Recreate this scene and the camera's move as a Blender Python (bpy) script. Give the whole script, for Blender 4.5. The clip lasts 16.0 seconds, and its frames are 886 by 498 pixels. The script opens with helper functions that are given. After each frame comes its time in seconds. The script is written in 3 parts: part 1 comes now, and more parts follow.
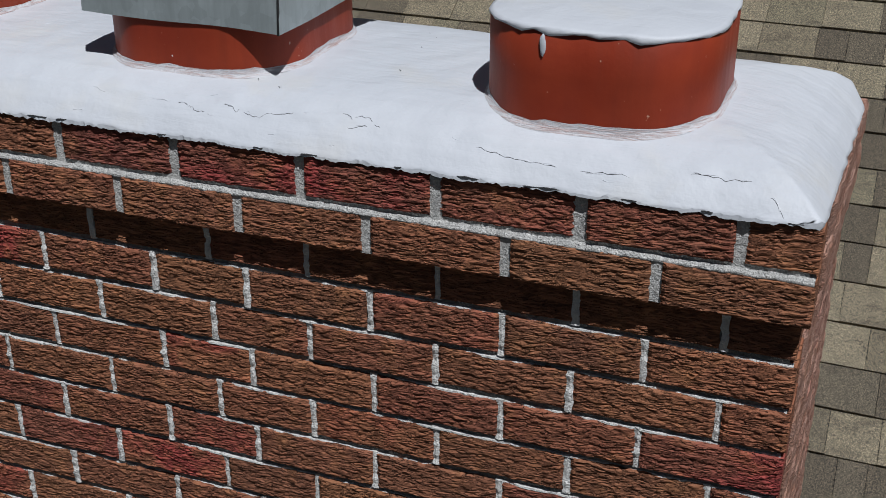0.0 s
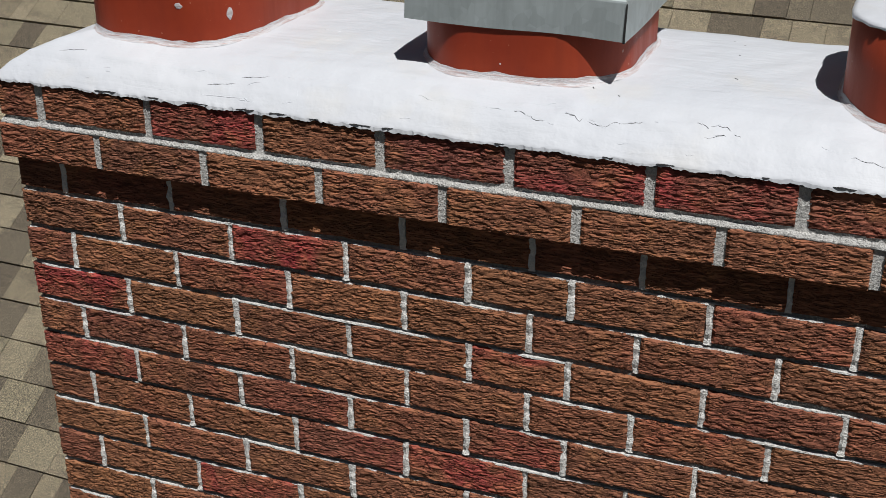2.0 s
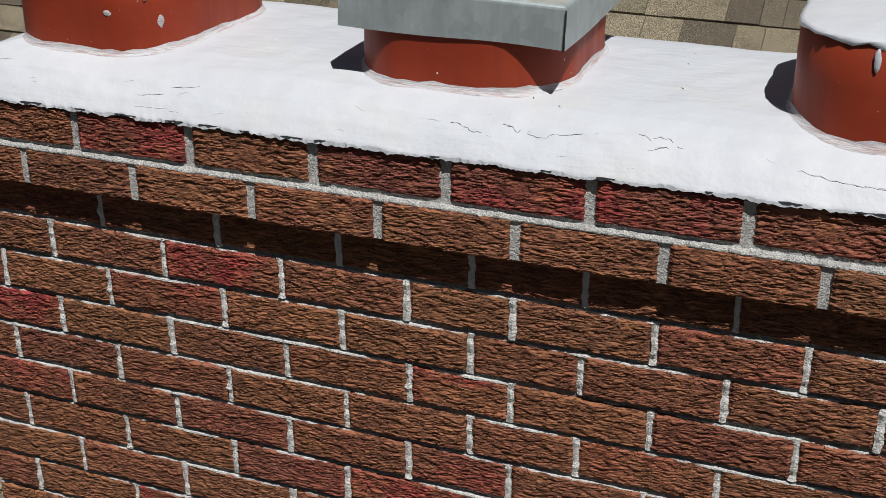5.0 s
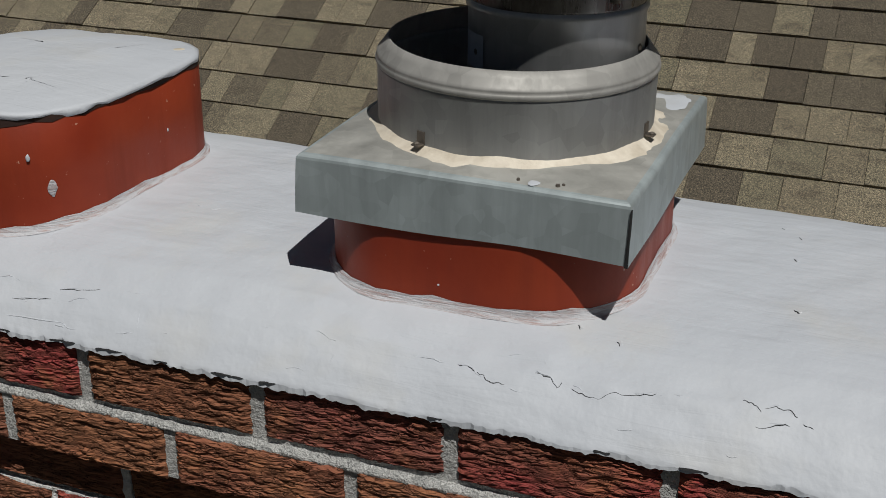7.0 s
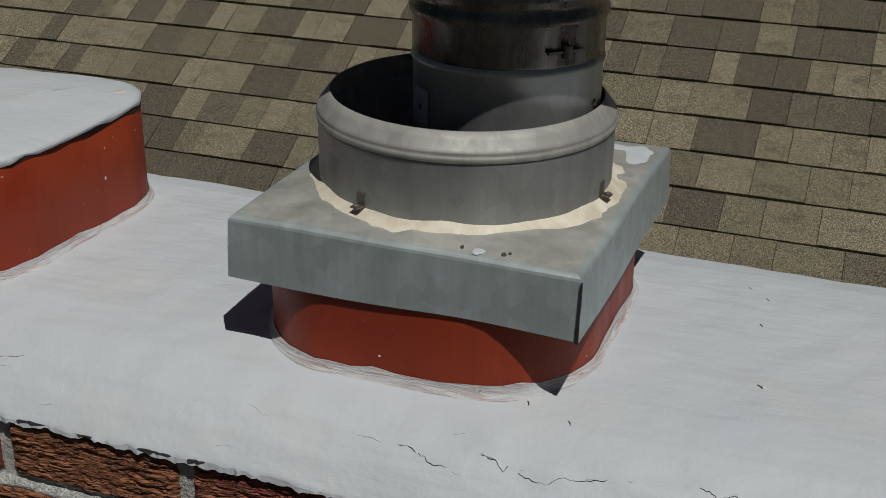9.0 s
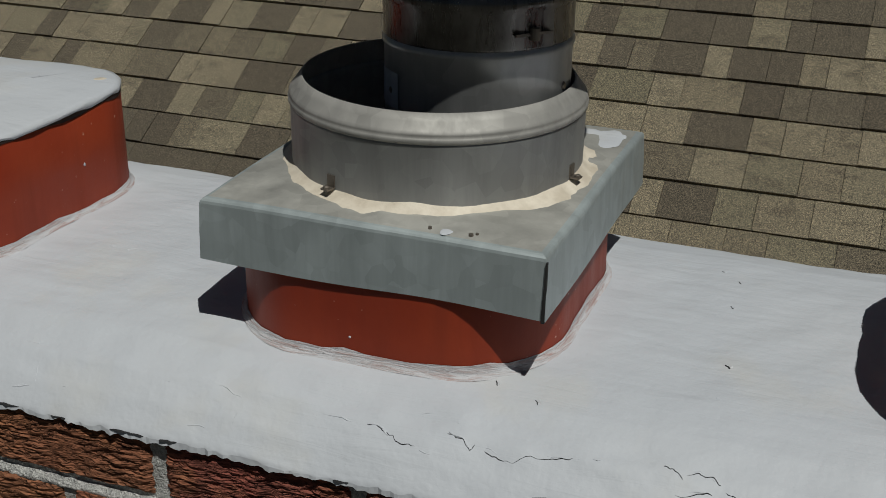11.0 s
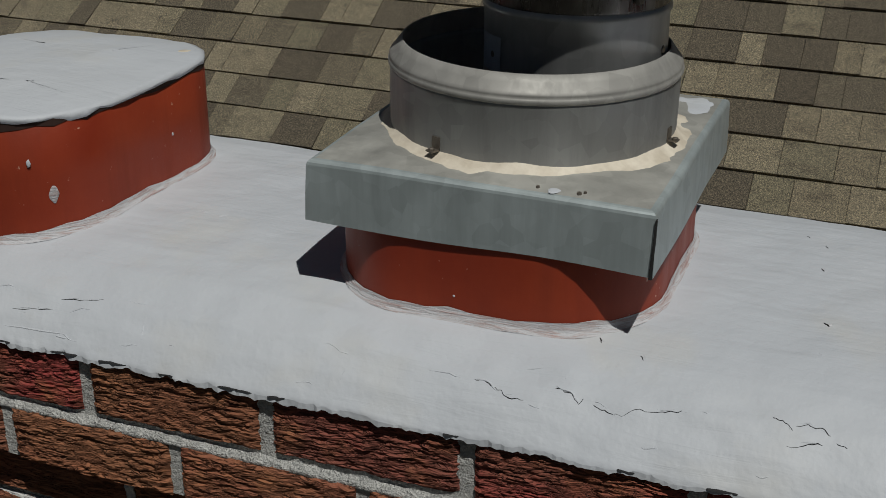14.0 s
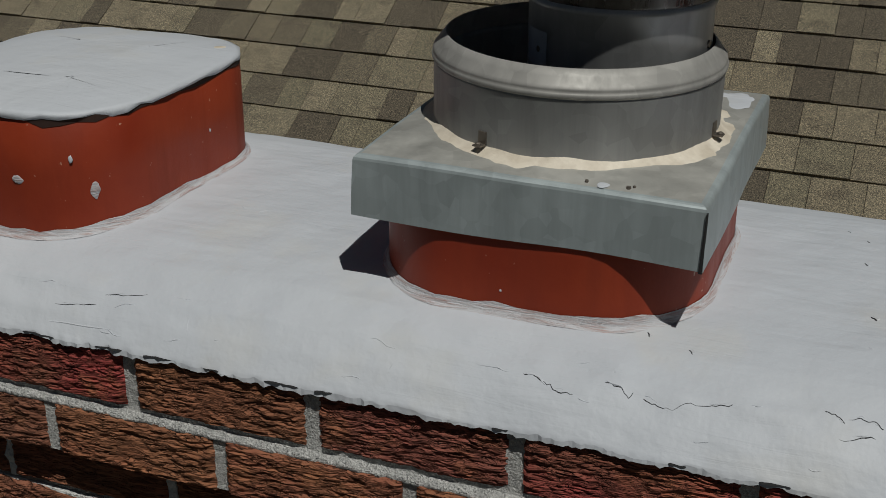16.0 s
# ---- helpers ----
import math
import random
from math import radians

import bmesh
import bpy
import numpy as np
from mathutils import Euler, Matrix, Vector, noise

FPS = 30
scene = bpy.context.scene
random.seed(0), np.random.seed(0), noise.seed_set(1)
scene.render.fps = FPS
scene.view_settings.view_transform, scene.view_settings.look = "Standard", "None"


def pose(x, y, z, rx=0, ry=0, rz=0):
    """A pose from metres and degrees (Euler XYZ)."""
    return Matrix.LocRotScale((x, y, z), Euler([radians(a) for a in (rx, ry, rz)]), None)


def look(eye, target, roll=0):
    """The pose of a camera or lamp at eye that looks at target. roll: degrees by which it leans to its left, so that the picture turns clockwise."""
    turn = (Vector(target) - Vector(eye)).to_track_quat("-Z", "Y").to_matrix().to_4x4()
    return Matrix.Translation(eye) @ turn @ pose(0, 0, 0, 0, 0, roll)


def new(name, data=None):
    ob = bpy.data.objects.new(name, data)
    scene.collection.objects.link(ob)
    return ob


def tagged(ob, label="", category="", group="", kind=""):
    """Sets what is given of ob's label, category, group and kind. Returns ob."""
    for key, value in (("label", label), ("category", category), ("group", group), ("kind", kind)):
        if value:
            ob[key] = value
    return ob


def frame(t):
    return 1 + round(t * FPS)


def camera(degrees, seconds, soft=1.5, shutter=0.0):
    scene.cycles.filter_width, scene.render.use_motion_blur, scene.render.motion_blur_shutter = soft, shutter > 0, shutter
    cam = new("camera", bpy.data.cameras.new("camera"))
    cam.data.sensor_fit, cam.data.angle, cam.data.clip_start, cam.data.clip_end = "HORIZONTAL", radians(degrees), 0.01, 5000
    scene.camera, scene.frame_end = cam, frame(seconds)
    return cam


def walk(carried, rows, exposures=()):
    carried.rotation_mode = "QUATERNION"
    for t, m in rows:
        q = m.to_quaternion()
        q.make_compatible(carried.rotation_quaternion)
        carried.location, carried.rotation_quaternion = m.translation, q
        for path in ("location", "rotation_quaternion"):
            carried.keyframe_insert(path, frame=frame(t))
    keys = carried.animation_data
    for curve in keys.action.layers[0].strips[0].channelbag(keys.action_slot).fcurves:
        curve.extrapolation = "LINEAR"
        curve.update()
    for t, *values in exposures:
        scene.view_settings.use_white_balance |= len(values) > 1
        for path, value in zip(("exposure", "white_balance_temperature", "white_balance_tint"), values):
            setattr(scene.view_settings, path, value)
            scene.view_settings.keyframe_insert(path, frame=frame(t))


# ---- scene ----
cam = camera(40.0, 16.0, soft=0.75)
PATH = [
    (0, (0.957, -1.3998, 2.6272), (0.309, 0.2916, 1.7791), 0.09),
    (0.2, (0.8, -1.4748, 2.6297), (0.1601, 0.2157, 1.7737), -0.6),
    (0.5, (0.64, -1.5215, 2.6221), (-0.033, 0.1599, 1.7737), -0.27),
    (1, (0.531, -1.5598, 2.6199), (-0.1422, 0.1268, 1.7819), -0.06),
    (1.5, (0.506, -1.5507, 2.6202), (-0.1682, 0.1373, 1.7861), -0.06),
    (2, (0.512, -1.5371, 2.6142), (-0.16, 0.1524, 1.7812), -0.06),
    (2.5, (0.528, -1.5309, 2.6037), (-0.1431, 0.1589, 1.7706), 0.04),
    (3, (0.551, -1.5271, 2.6005), (-0.1193, 0.1634, 1.768), -0.05),
    (3.2, (0.563, -1.5273, 2.5975), (-0.1092, 0.1639, 1.7682), -0.06),
    (5.3, (0.555, -1.3911, 2.5965), (-0.1042, 0.3099, 1.7765), -0.02),
    (5.5, (0.549, -1.3317, 2.5851), (-0.122, 0.3718, 1.7802), 0.17),
    (6, (0.494, -1.1901, 2.5887), (-0.1753, 0.5167, 1.7893), 0.17),
    (6.5, (0.415, -1.0389, 2.5997), (-0.2531, 0.672, 1.8082), 0.08),
    (7, (0.34, -0.8936, 2.6111), (-0.3241, 0.8228, 1.8282), 0.2),
    (7.5, (0.331, -0.8217, 2.6218), (-0.3338, 0.8964, 1.8431), 0.2),
    (8, (0.352, -0.7965, 2.637), (-0.308, 0.9242, 1.86), 0.31),
    (10.3, (0.347, -0.7936, 2.6348), (-0.3031, 0.9315, 1.8593), 0.44),
    (10.5, (0.362, -0.7937, 2.6338), (-0.299, 0.927, 1.8578), 0.31),
    (11, (0.383, -0.7954, 2.6249), (-0.274, 0.9264, 1.8477), 0.32),
    (11.5, (0.384, -0.8035, 2.6235), (-0.2731, 0.9186, 1.8472), 0.32),
    (12, (0.389, -0.8085, 2.6239), (-0.268, 0.9132, 1.8467), 0.32),
    (12.5, (0.389, -0.8137, 2.6213), (-0.2681, 0.9071, 1.8421), 0.32),
    (13, (0.378, -0.8276, 2.5962), (-0.2799, 0.8916, 1.8143), 0.21),
    (13.5, (0.337, -0.8397, 2.5951), (-0.3261, 0.8767, 1.8112), 0.2),
    (14, (0.313, -0.8582, 2.6025), (-0.3549, 0.8569, 1.8198), 0.19),
    (14.5, (0.336, -0.8511, 2.604), (-0.33, 0.8642, 1.8202), 0.19),
    (15, (0.331, -0.8478, 2.5937), (-0.333, 0.8683, 1.8099), 0.2),
    (15.5, (0.304, -0.8605, 2.5976), (-0.3641, 0.8539, 1.8139), 0.19),
    (16, (0.276, -0.8755, 2.5987), (-0.3959, 0.8376, 1.8152), 0.08),
]
EXPOSURE = [(0.0, -0.06, 6050, 10), (0.5, 0.0, 6150, 10), (1.0, 0.18, 6350, 10), (3.2, 0.25, 6500, 10), (5.5, 0.17, 6500, 10), (6.5, -0.15, 6500, 9),
            (7.5, -0.54, 6500, 7), (8.2, -0.58, 6550, 6), (12.5, -0.59, 6550, 5), (14.0, -0.69, 6530, 6), (16.0, -0.71, 6530, 6)]
walk(cam, [(t, look(eye, target, roll)) for t, eye, target, roll in PATH], EXPOSURE)

# ---- light: clear sky and a high sun ----
TO_SUN = Vector((0.024, -0.028, 0.071)).normalized()
world = bpy.data.worlds.new("sky")
scene.world = world
world.use_nodes = True
wn = world.node_tree
sky = wn.nodes.new("ShaderNodeTexSky")
sky.sky_type = "NISHITA"
sky.sun_disc = False
sky.sun_elevation = math.asin(TO_SUN.z)
sky.sun_rotation = math.atan2(TO_SUN.x, TO_SUN.y)
wn.links.new(sky.outputs[0], wn.nodes["Background"].inputs[0])
wn.nodes["Background"].inputs[1].default_value = 0.0115
sun_data = bpy.data.lights.new("sun", "SUN")
sun_data.energy, sun_data.angle, sun_data.color = 3.85, radians(0.55), (1.0, 0.975, 0.935)
sun = new("sun", sun_data)
sun.matrix_world = look(TO_SUN * 30, (0, 0, 0))


# ---- materials ----
class Mat:
    """A small builder for node materials on object coordinates."""

    def __init__(self, name, rough=0.8, metal=0.0, spec=0.5):
        self.m = bpy.data.materials.new(name)
        self.m.use_nodes = True
        self.t = self.m.node_tree
        self.b = self.t.nodes["Principled BSDF"]
        self.b.inputs["Roughness"].default_value = rough
        self.b.inputs["Metallic"].default_value = metal
        self.b.inputs["Specular IOR Level"].default_value = spec
        self.geo = self.n("ShaderNodeNewGeometry")
        self.pos = self.geo.outputs["Position"]

    def n(self, kind, **sets):
        node = self.t.nodes.new(kind)
        for key, value in sets.items():
            node.inputs[key.replace("_", " ")].default_value = value
        return node

    def link(self, a, b):
        self.t.links.new(a, b)

    def scaled(self, s, off=None):
        v = self.n("ShaderNodeVectorMath")
        v.operation = "MULTIPLY"
        self.link(self.pos, v.inputs[0])
        v.inputs[1].default_value = s
        if off is None:
            return v.outputs[0]
        w = self.n("ShaderNodeVectorMath")
        w.operation = "MULTIPLY_ADD"
        self.link(off, w.inputs[0])
        w.inputs[1].default_value = (37.0, 91.0, 53.0)
        self.link(v.outputs[0], w.inputs[2])
        return w.outputs[0]

    def noise(self, scale, detail=4.0, rough=0.6, vec=None, dist=0.0):
        node = self.n("ShaderNodeTexNoise", Scale=scale, Detail=detail, Roughness=rough, Distortion=dist)
        self.link(self.pos if vec is None else vec, node.inputs["Vector"])
        return node.outputs["Fac"]

    def ramp(self, fac, stops):
        r = self.n("ShaderNodeValToRGB")
        el = r.color_ramp.elements
        while len(el) < len(stops):
            el.new(0.5)
        for e, (p, c) in zip(el, stops):
            e.position = p
            e.color = (*c, 1) if len(c) == 3 else c
        self.link(fac, r.inputs[0])
        return r.outputs[0]

    def grey(self, fac, lo, hi, a=0.0, b=1.0):
        r = self.n("ShaderNodeMapRange")
        r.inputs["From Min"].default_value, r.inputs["From Max"].default_value = lo, hi
        r.inputs["To Min"].default_value, r.inputs["To Max"].default_value = a, b
        self.link(fac, r.inputs["Value"])
        return r.outputs[0]

    def math(self, op, a, b):
        m = self.n("ShaderNodeMath")
        m.operation = op
        for i, v in enumerate((a, b)):
            if isinstance(v, (int, float)):
                m.inputs[i].default_value = v
            else:
                self.link(v, m.inputs[i])
        return m.outputs[0]

    def mix(self, fac, a, b, mode="MIX"):
        m = self.n("ShaderNodeMix")
        m.data_type, m.blend_type = "RGBA", mode
        for i, v in ((0, fac), (6, a), (7, b)):
            if isinstance(v, (int, float)):
                m.inputs[i].default_value = v
            elif isinstance(v, tuple):
                m.inputs[i].default_value = (*v, 1)
            else:
                self.link(v, m.inputs[i])
        return m.outputs[2]

    def colour(self, c):
        self.link(c, self.b.inputs["Base Color"])

    def roughness(self, f):
        self.link(f, self.b.inputs["Roughness"])

    def bump(self, h, strength=0.5, distance=0.002, after=None):
        b = self.n("ShaderNodeBump", Strength=strength, Distance=distance)
        self.link(h, b.inputs["Height"])
        if after is not None:
            self.link(after, b.inputs["Normal"])
        self.link(b.outputs[0], self.b.inputs["Normal"])
        return b.outputs[0]


def random_value(k, per_island):
    if per_island:
        return k.geo.outputs["Random Per Island"]
    return k.n("ShaderNodeObjectInfo").outputs["Random"]


def brick_material(name, per_island=False, smear=0.0):
    k = Mat(name, 0.85, spec=0.25)
    rnd = random_value(k, per_island)
    base = k.ramp(rnd, [(0.0, (0.26, 0.112, 0.064)), (0.25, (0.33, 0.148, 0.076)), (0.5, (0.30, 0.118, 0.068)),
                        (0.72, (0.37, 0.168, 0.082)), (1.0, (0.285, 0.10, 0.066))])
    shift = k.scaled((1.0, 1.0, 1.0), rnd)
    blot = k.noise(11.0, 3.0, 0.55, shift)
    if per_island:
        base = k.mix(k.grey(blot, 0.6, 0.7, 0.0, 0.6), base, (0.40, 0.055, 0.066))
    else:
        # The object's own colour says how red (r) and how purple-dark (g) the brick was fired.
        tone = k.n("ShaderNodeSeparateColor")
        k.link(k.n("ShaderNodeObjectInfo").outputs["Color"], tone.inputs[0])
        base = k.mix(k.math("MULTIPLY", tone.outputs[1], 0.75), base, (0.25, 0.085, 0.07))
        base = k.mix(k.math("MULTIPLY", tone.outputs[0], k.grey(blot, 0.42, 0.6, 0.12, 0.9)), base, (0.40, 0.05, 0.06))
    amber = k.noise(22.0, 3.0, 0.6, shift)
    base = k.mix(k.grey(amber, 0.5, 0.75, 0.0, 0.6), base, (0.45, 0.205, 0.09))
    warp = k.n("ShaderNodeVectorMath")
    warp.operation = "MULTIPLY_ADD"
    wavy = k.n("ShaderNodeTexNoise", Scale=42.0, Detail=2.0)
    k.link(shift, wavy.inputs["Vector"])
    k.link(wavy.outputs["Color"], warp.inputs[0])
    warp.inputs[1].default_value = (0.8, 0.8, 1.7)
    k.link(k.scaled((22.0, 22.0, 210.0), rnd), warp.inputs[2])
    rug = k.noise(1.0, 3.0, 0.65, warp.outputs[0], 0.35)
    groove = k.grey(k.math("ABSOLUTE", k.math("SUBTRACT", rug, 0.48), 0.0), 0.0, 0.045)
    coarse = k.noise(1.0, 3.0, 0.6, k.scaled((30.0, 30.0, 60.0), rnd), 0.6)
    # Groove shade is put into the colour; the coarse hollows are darkened too.
    base = k.mix(k.grey(groove, 0.6, 0.1, 0.0, 0.28), base, (0.030, 0.012, 0.009))
    base = k.mix(k.grey(coarse, 0.5, 0.34, 0.0, 0.3), base, (0.07, 0.03, 0.02))
    fine = k.noise(700.0, 2.0, 0.7)
    base = k.mix(k.grey(fine, 0.62, 0.75, 0.0, 0.35), base, (0.3, 0.2, 0.14))
    if smear:
        # Pinkish mortar wash, its colour lightened further to add sunlight on the side.
        wash = k.noise(1.0, 4.0, 0.65, k.scaled((20.0, 20.0, 60.0)))
        base = k.mix(k.grey(wash, 0.35, 0.65, 0.3, smear), base, (0.50, 0.31, 0.25))
    k.colour(base)
    h = k.math("ADD", k.math("ADD", k.math("MULTIPLY", groove, 0.55), k.math("MULTIPLY", coarse, 0.5)), k.math("ADD", k.math("MULTIPLY", rug, 0.8), k.math("MULTIPLY", fine, 0.1)))
    k.bump(h, 1.0, 0.009)
    return k.m


def mortar_material(name, dark, light, depth=0.009):
    k = Mat(name, 0.95, spec=0.2)
    a = k.noise(70.0, 4.0, 0.7)
    b = k.noise(420.0, 3.0, 0.75)
    c = k.noise(190.0, 3.0, 0.7)
    both = k.math("ADD", k.math("MULTIPLY", a, 0.45), k.math("MULTIPLY", b, 0.55))
    k.colour(k.mix(k.grey(both, 0.35, 0.62), dark, light))
    k.bump(k.math("ADD", c, k.math("MULTIPLY", b, 0.6)), 1.0, depth)
    return k.m


def crown_material():
    k = Mat("white_crown_coating", 0.55, spec=0.4)
    big = k.noise(3.0, 3.0, 0.5)
    warm = k.noise(7.0, 4.0, 0.6)
    stain = k.noise(16.0, 5.0, 0.65)
    c = k.mix(k.grey(big, 0.35, 0.7), (0.535, 0.562, 0.612), (0.590, 0.613, 0.655))
    c = k.mix(k.grey(warm, 0.56, 0.72, 0.0, 0.35), c, (0.59, 0.572, 0.53))
    c = k.mix(k.grey(stain, 0.62, 0.8, 0.0, 0.25), c, (0.485, 0.503, 0.53))
    k.colour(c)
    brush = k.noise(1.0, 3.0, 0.55, k.scaled((6.0, 120.0, 60.0)), 1.2)
    lump = k.noise(16.0, 4.0, 0.52)
    pit = k.noise(150.0, 3.0, 0.6)
    where = k.grey(k.noise(4.0, 2.0, 0.5), 0.45, 0.62, 0.02, 0.15)
    h = k.math("ADD", k.math("MULTIPLY", brush, where), k.math("ADD", k.math("MULTIPLY", lump, 0.95), k.math("MULTIPLY", pit, 0.07)))
    k.bump(h, 0.75, 0.006)
    return k.m


def smear_material():
    k = Mat("brushed_white_smear", 0.7, spec=0.3)
    s = k.noise(1.0, 4.0, 0.7, k.scaled((30.0, 30.0, 420.0)), 1.0)
    c = k.mix(k.grey(s, 0.46, 0.68, 0.0, 0.8), (0.60, 0.60, 0.63), (0.38, 0.22, 0.19))
    k.colour(c)
    k.bump(s, 0.8, 0.003)
    return k.m


def clay_material():
    k = Mat("painted_terracotta", 0.5, spec=0.35)
    a = k.noise(9.0, 4.0, 0.6)
    streak = k.noise(1.0, 4.0, 0.6, k.scaled((26.0, 26.0, 3.0)))
    c = k.mix(k.grey(a, 0.35, 0.7), (0.25, 0.031, 0.012), (0.335, 0.048, 0.017))
    c = k.mix(k.grey(streak, 0.5, 0.7, 0.0, 0.5), c, (0.205, 0.03, 0.012))
    speck = k.noise(120.0, 2.0, 0.5)
    c = k.mix(k.grey(speck, 0.73, 0.78, 0.0, 0.8), c, (0.62, 0.40, 0.30))
    k.colour(c)
    k.bump(k.noise(160.0, 3.0, 0.6), 0.25, 0.001)
    k.roughness(k.grey(streak, 0.3, 0.7, 0.38, 0.6))
    return k.m


def galvanised_material(name, tint, rough=0.42, dull=0.35):
    k = Mat(name, rough, 0.85, 0.5)
    spangle = k.n("ShaderNodeTexVoronoi", Scale=55.0)
    k.link(k.pos, spangle.inputs["Vector"])
    sp = k.grey(spangle.outputs["Color"], 0.0, 1.0)
    drip = k.noise(1.0, 5.0, 0.65, k.scaled((38.0, 38.0, 4.0)))
    patch = k.noise(1.0, 4.0, 0.6, k.scaled((24.0, 24.0, 7.0)))
    c = k.mix(sp, tuple(v * 0.8 for v in tint), tint)
    c = k.mix(k.grey(drip, 0.46, 0.7, 0.0, 0.42), c, tuple(v * 0.55 for v in tint))
    c = k.mix(k.grey(patch, 0.5, 0.72, 0.0, 0.15), c, tuple(min(1, v * 1.25) for v in tint))
    k.colour(c)
    k.roughness(k.grey(k.math("ADD", drip, patch), 0.7, 1.3, rough - 0.08, rough + 0.18))
    k.link(k.grey(patch, 0.2, 0.9, 0.75 - dull * 0.3, 0.75 - dull), k.b.inputs["Metallic"])
    k.bump(k.noise(18.0, 3.0, 0.5), 0.12, 0.004)
    return k.m


def dark_pipe_material():
    k = Mat("dark_mottled_steel", 0.33, 0.9)
    mottle = k.noise(1.0, 5.0, 0.65, k.scaled((20.0, 20.0, 9.0)))
    fine = k.noise(1.0, 3.0, 0.6, k.scaled((160.0, 160.0, 12.0)))
    c = k.mix(k.grey(mottle, 0.35, 0.65), (0.075, 0.068, 0.064), (0.24, 0.232, 0.225))
    k.colour(c)
    k.roughness(k.grey(fine, 0.3, 0.7, 0.2, 0.42))
    k.bump(k.noise(24.0, 2.0, 0.5), 0.1, 0.004)
    return k.m


def sealant_material():
    k = Mat("cream_sealant", 0.6, spec=0.35)
    a = k.noise(40.0, 4.0, 0.6)
    c = k.mix(k.grey(a, 0.35, 0.7), (0.60, 0.53, 0.43), (0.80, 0.73, 0.62))
    k.colour(c)
    k.bump(k.noise(55.0, 4.0, 0.6), 0.5, 0.003)
    return k.m


def shingle_material(name, per_island):
    k = Mat(name, 0.93, spec=0.2)
    rnd = random_value(k, per_island)
    base = k.ramp(rnd, [(0.0, (0.085, 0.074, 0.061)), (0.3, (0.105, 0.093, 0.076)), (0.52, (0.158, 0.140, 0.108)),
                        (0.75, (0.200, 0.178, 0.138)), (1.0, (0.135, 0.125, 0.095))])
    blend = k.noise(1.0, 3.0, 0.6, k.scaled((9.0, 22.0, 22.0), rnd))
    base = k.mix(k.grey(blend, 0.52, 0.7, 0.0, 0.6), base, (0.085, 0.074, 0.062))
    gran = k.noise(170.0, 3.0, 0.85)
    gran2 = k.noise(430.0, 2.0, 0.8)
    g = k.math("ADD", k.math("MULTIPLY", gran, 0.35), k.math("MULTIPLY", gran2, 0.65))
    base = k.mix(1.0, base, k.ramp(g, [(0.36, (0.12, 0.11, 0.11)), (0.5, (0.95, 0.95, 0.92)), (0.64, (3.25, 3.0, 2.5))]), "MULTIPLY")
    k.colour(base)
    k.bump(g, 0.8, 0.003)
    return k.m


def plain_material(name, colour, rough=0.8, metal=0.0, scale=30.0, spread=0.3):
    k = Mat(name, rough, metal)
    a = k.noise(scale, 4.0, 0.6)
    k.colour(k.mix(k.grey(a, 0.3, 0.7), tuple(v * (1 - spread) for v in colour), colour))
    k.bump(a, 0.3, 0.002)
    return k.m


BRICK = brick_material("rug_faced_brick")
BRICK_FAR = brick_material("rug_faced_brick_far", True)
BRICK_SIDE = brick_material("mortar_washed_sunlit_brick", False, 0.9)
MORTAR = mortar_material("grey_mortar", (0.16, 0.16, 0.16), (0.40, 0.395, 0.385))
MORTAR_PALE = mortar_material("pale_mortar", (0.40, 0.40, 0.395), (0.90, 0.89, 0.86))
MORTAR_WHITE = mortar_material("bright_mortar", (0.66, 0.66, 0.65), (0.95, 0.94, 0.91), 0.006)
CROWN = crown_material()
SMEAR = smear_material()
CLAY = clay_material()
GALV = galvanised_material("galvanised_sheet", (0.47, 0.53, 0.545), 0.46, 0.6)
GALV_RING = galvanised_material("dull_galvanised_ring", (0.36, 0.365, 0.365), 0.48, 0.6)
PIPE = dark_pipe_material()
SLEEVE = galvanised_material("dull_dark_sleeve", (0.46, 0.465, 0.47), 0.34, 0.6)
GALV_TOP = galvanised_material("dusty_cap_top", (0.49, 0.485, 0.455), 0.5, 0.7)
# Near-black colour that stands for the shade inside cracks and lip slits.
CRACK_SHADE = plain_material("dark_crack_shade", (0.022, 0.022, 0.024), 0.95)
SEALANT = sealant_material()
DUSTY = galvanised_material("dusty_rim_metal", (0.43, 0.42, 0.40), 0.55, 0.7)
SHINGLE = shingle_material("granule_shingle", False)
SHINGLE_FAR = shingle_material("granule_shingle_far", True)
STEEL = plain_material("weathered_screw_steel", (0.25, 0.22, 0.19), 0.5, 0.8)
DARK_BAND = plain_material("dark_brown_band", (0.045, 0.02, 0.014), 0.9)
PAPER = plain_material("faded_sticker", (0.5, 0.53, 0.58), 0.5)
FELT_AND_SEAM = plain_material("black_underlay_and_seam_shade", (0.02, 0.02, 0.02), 0.95)
SIDING = plain_material("pale_siding", (0.6, 0.58, 0.53), 0.7)
LAWN = plain_material("dry_ground", (0.065, 0.062, 0.05), 0.95, 0.0, 3.0, 0.5)


# ---- mesh helpers ----
def part(name, bm, material, parent, label="", smooth=False):
    me = bpy.data.meshes.new(name)
    bm.normal_update()
    bm.to_mesh(me)
    bm.free()
    me.materials.append(material)
    if smooth:
        me.polygons.foreach_set("use_smooth", [True] * len(me.polygons))
    ob = new(name, me)
    if parent is not None:
        ob.parent = parent
    if label:
        tagged(ob, label)
    return ob


def empty(name, m=None):
    ob = new(name)
    ob.empty_display_size = 0.05
    if m is not None:
        ob.matrix_world = m
    return ob


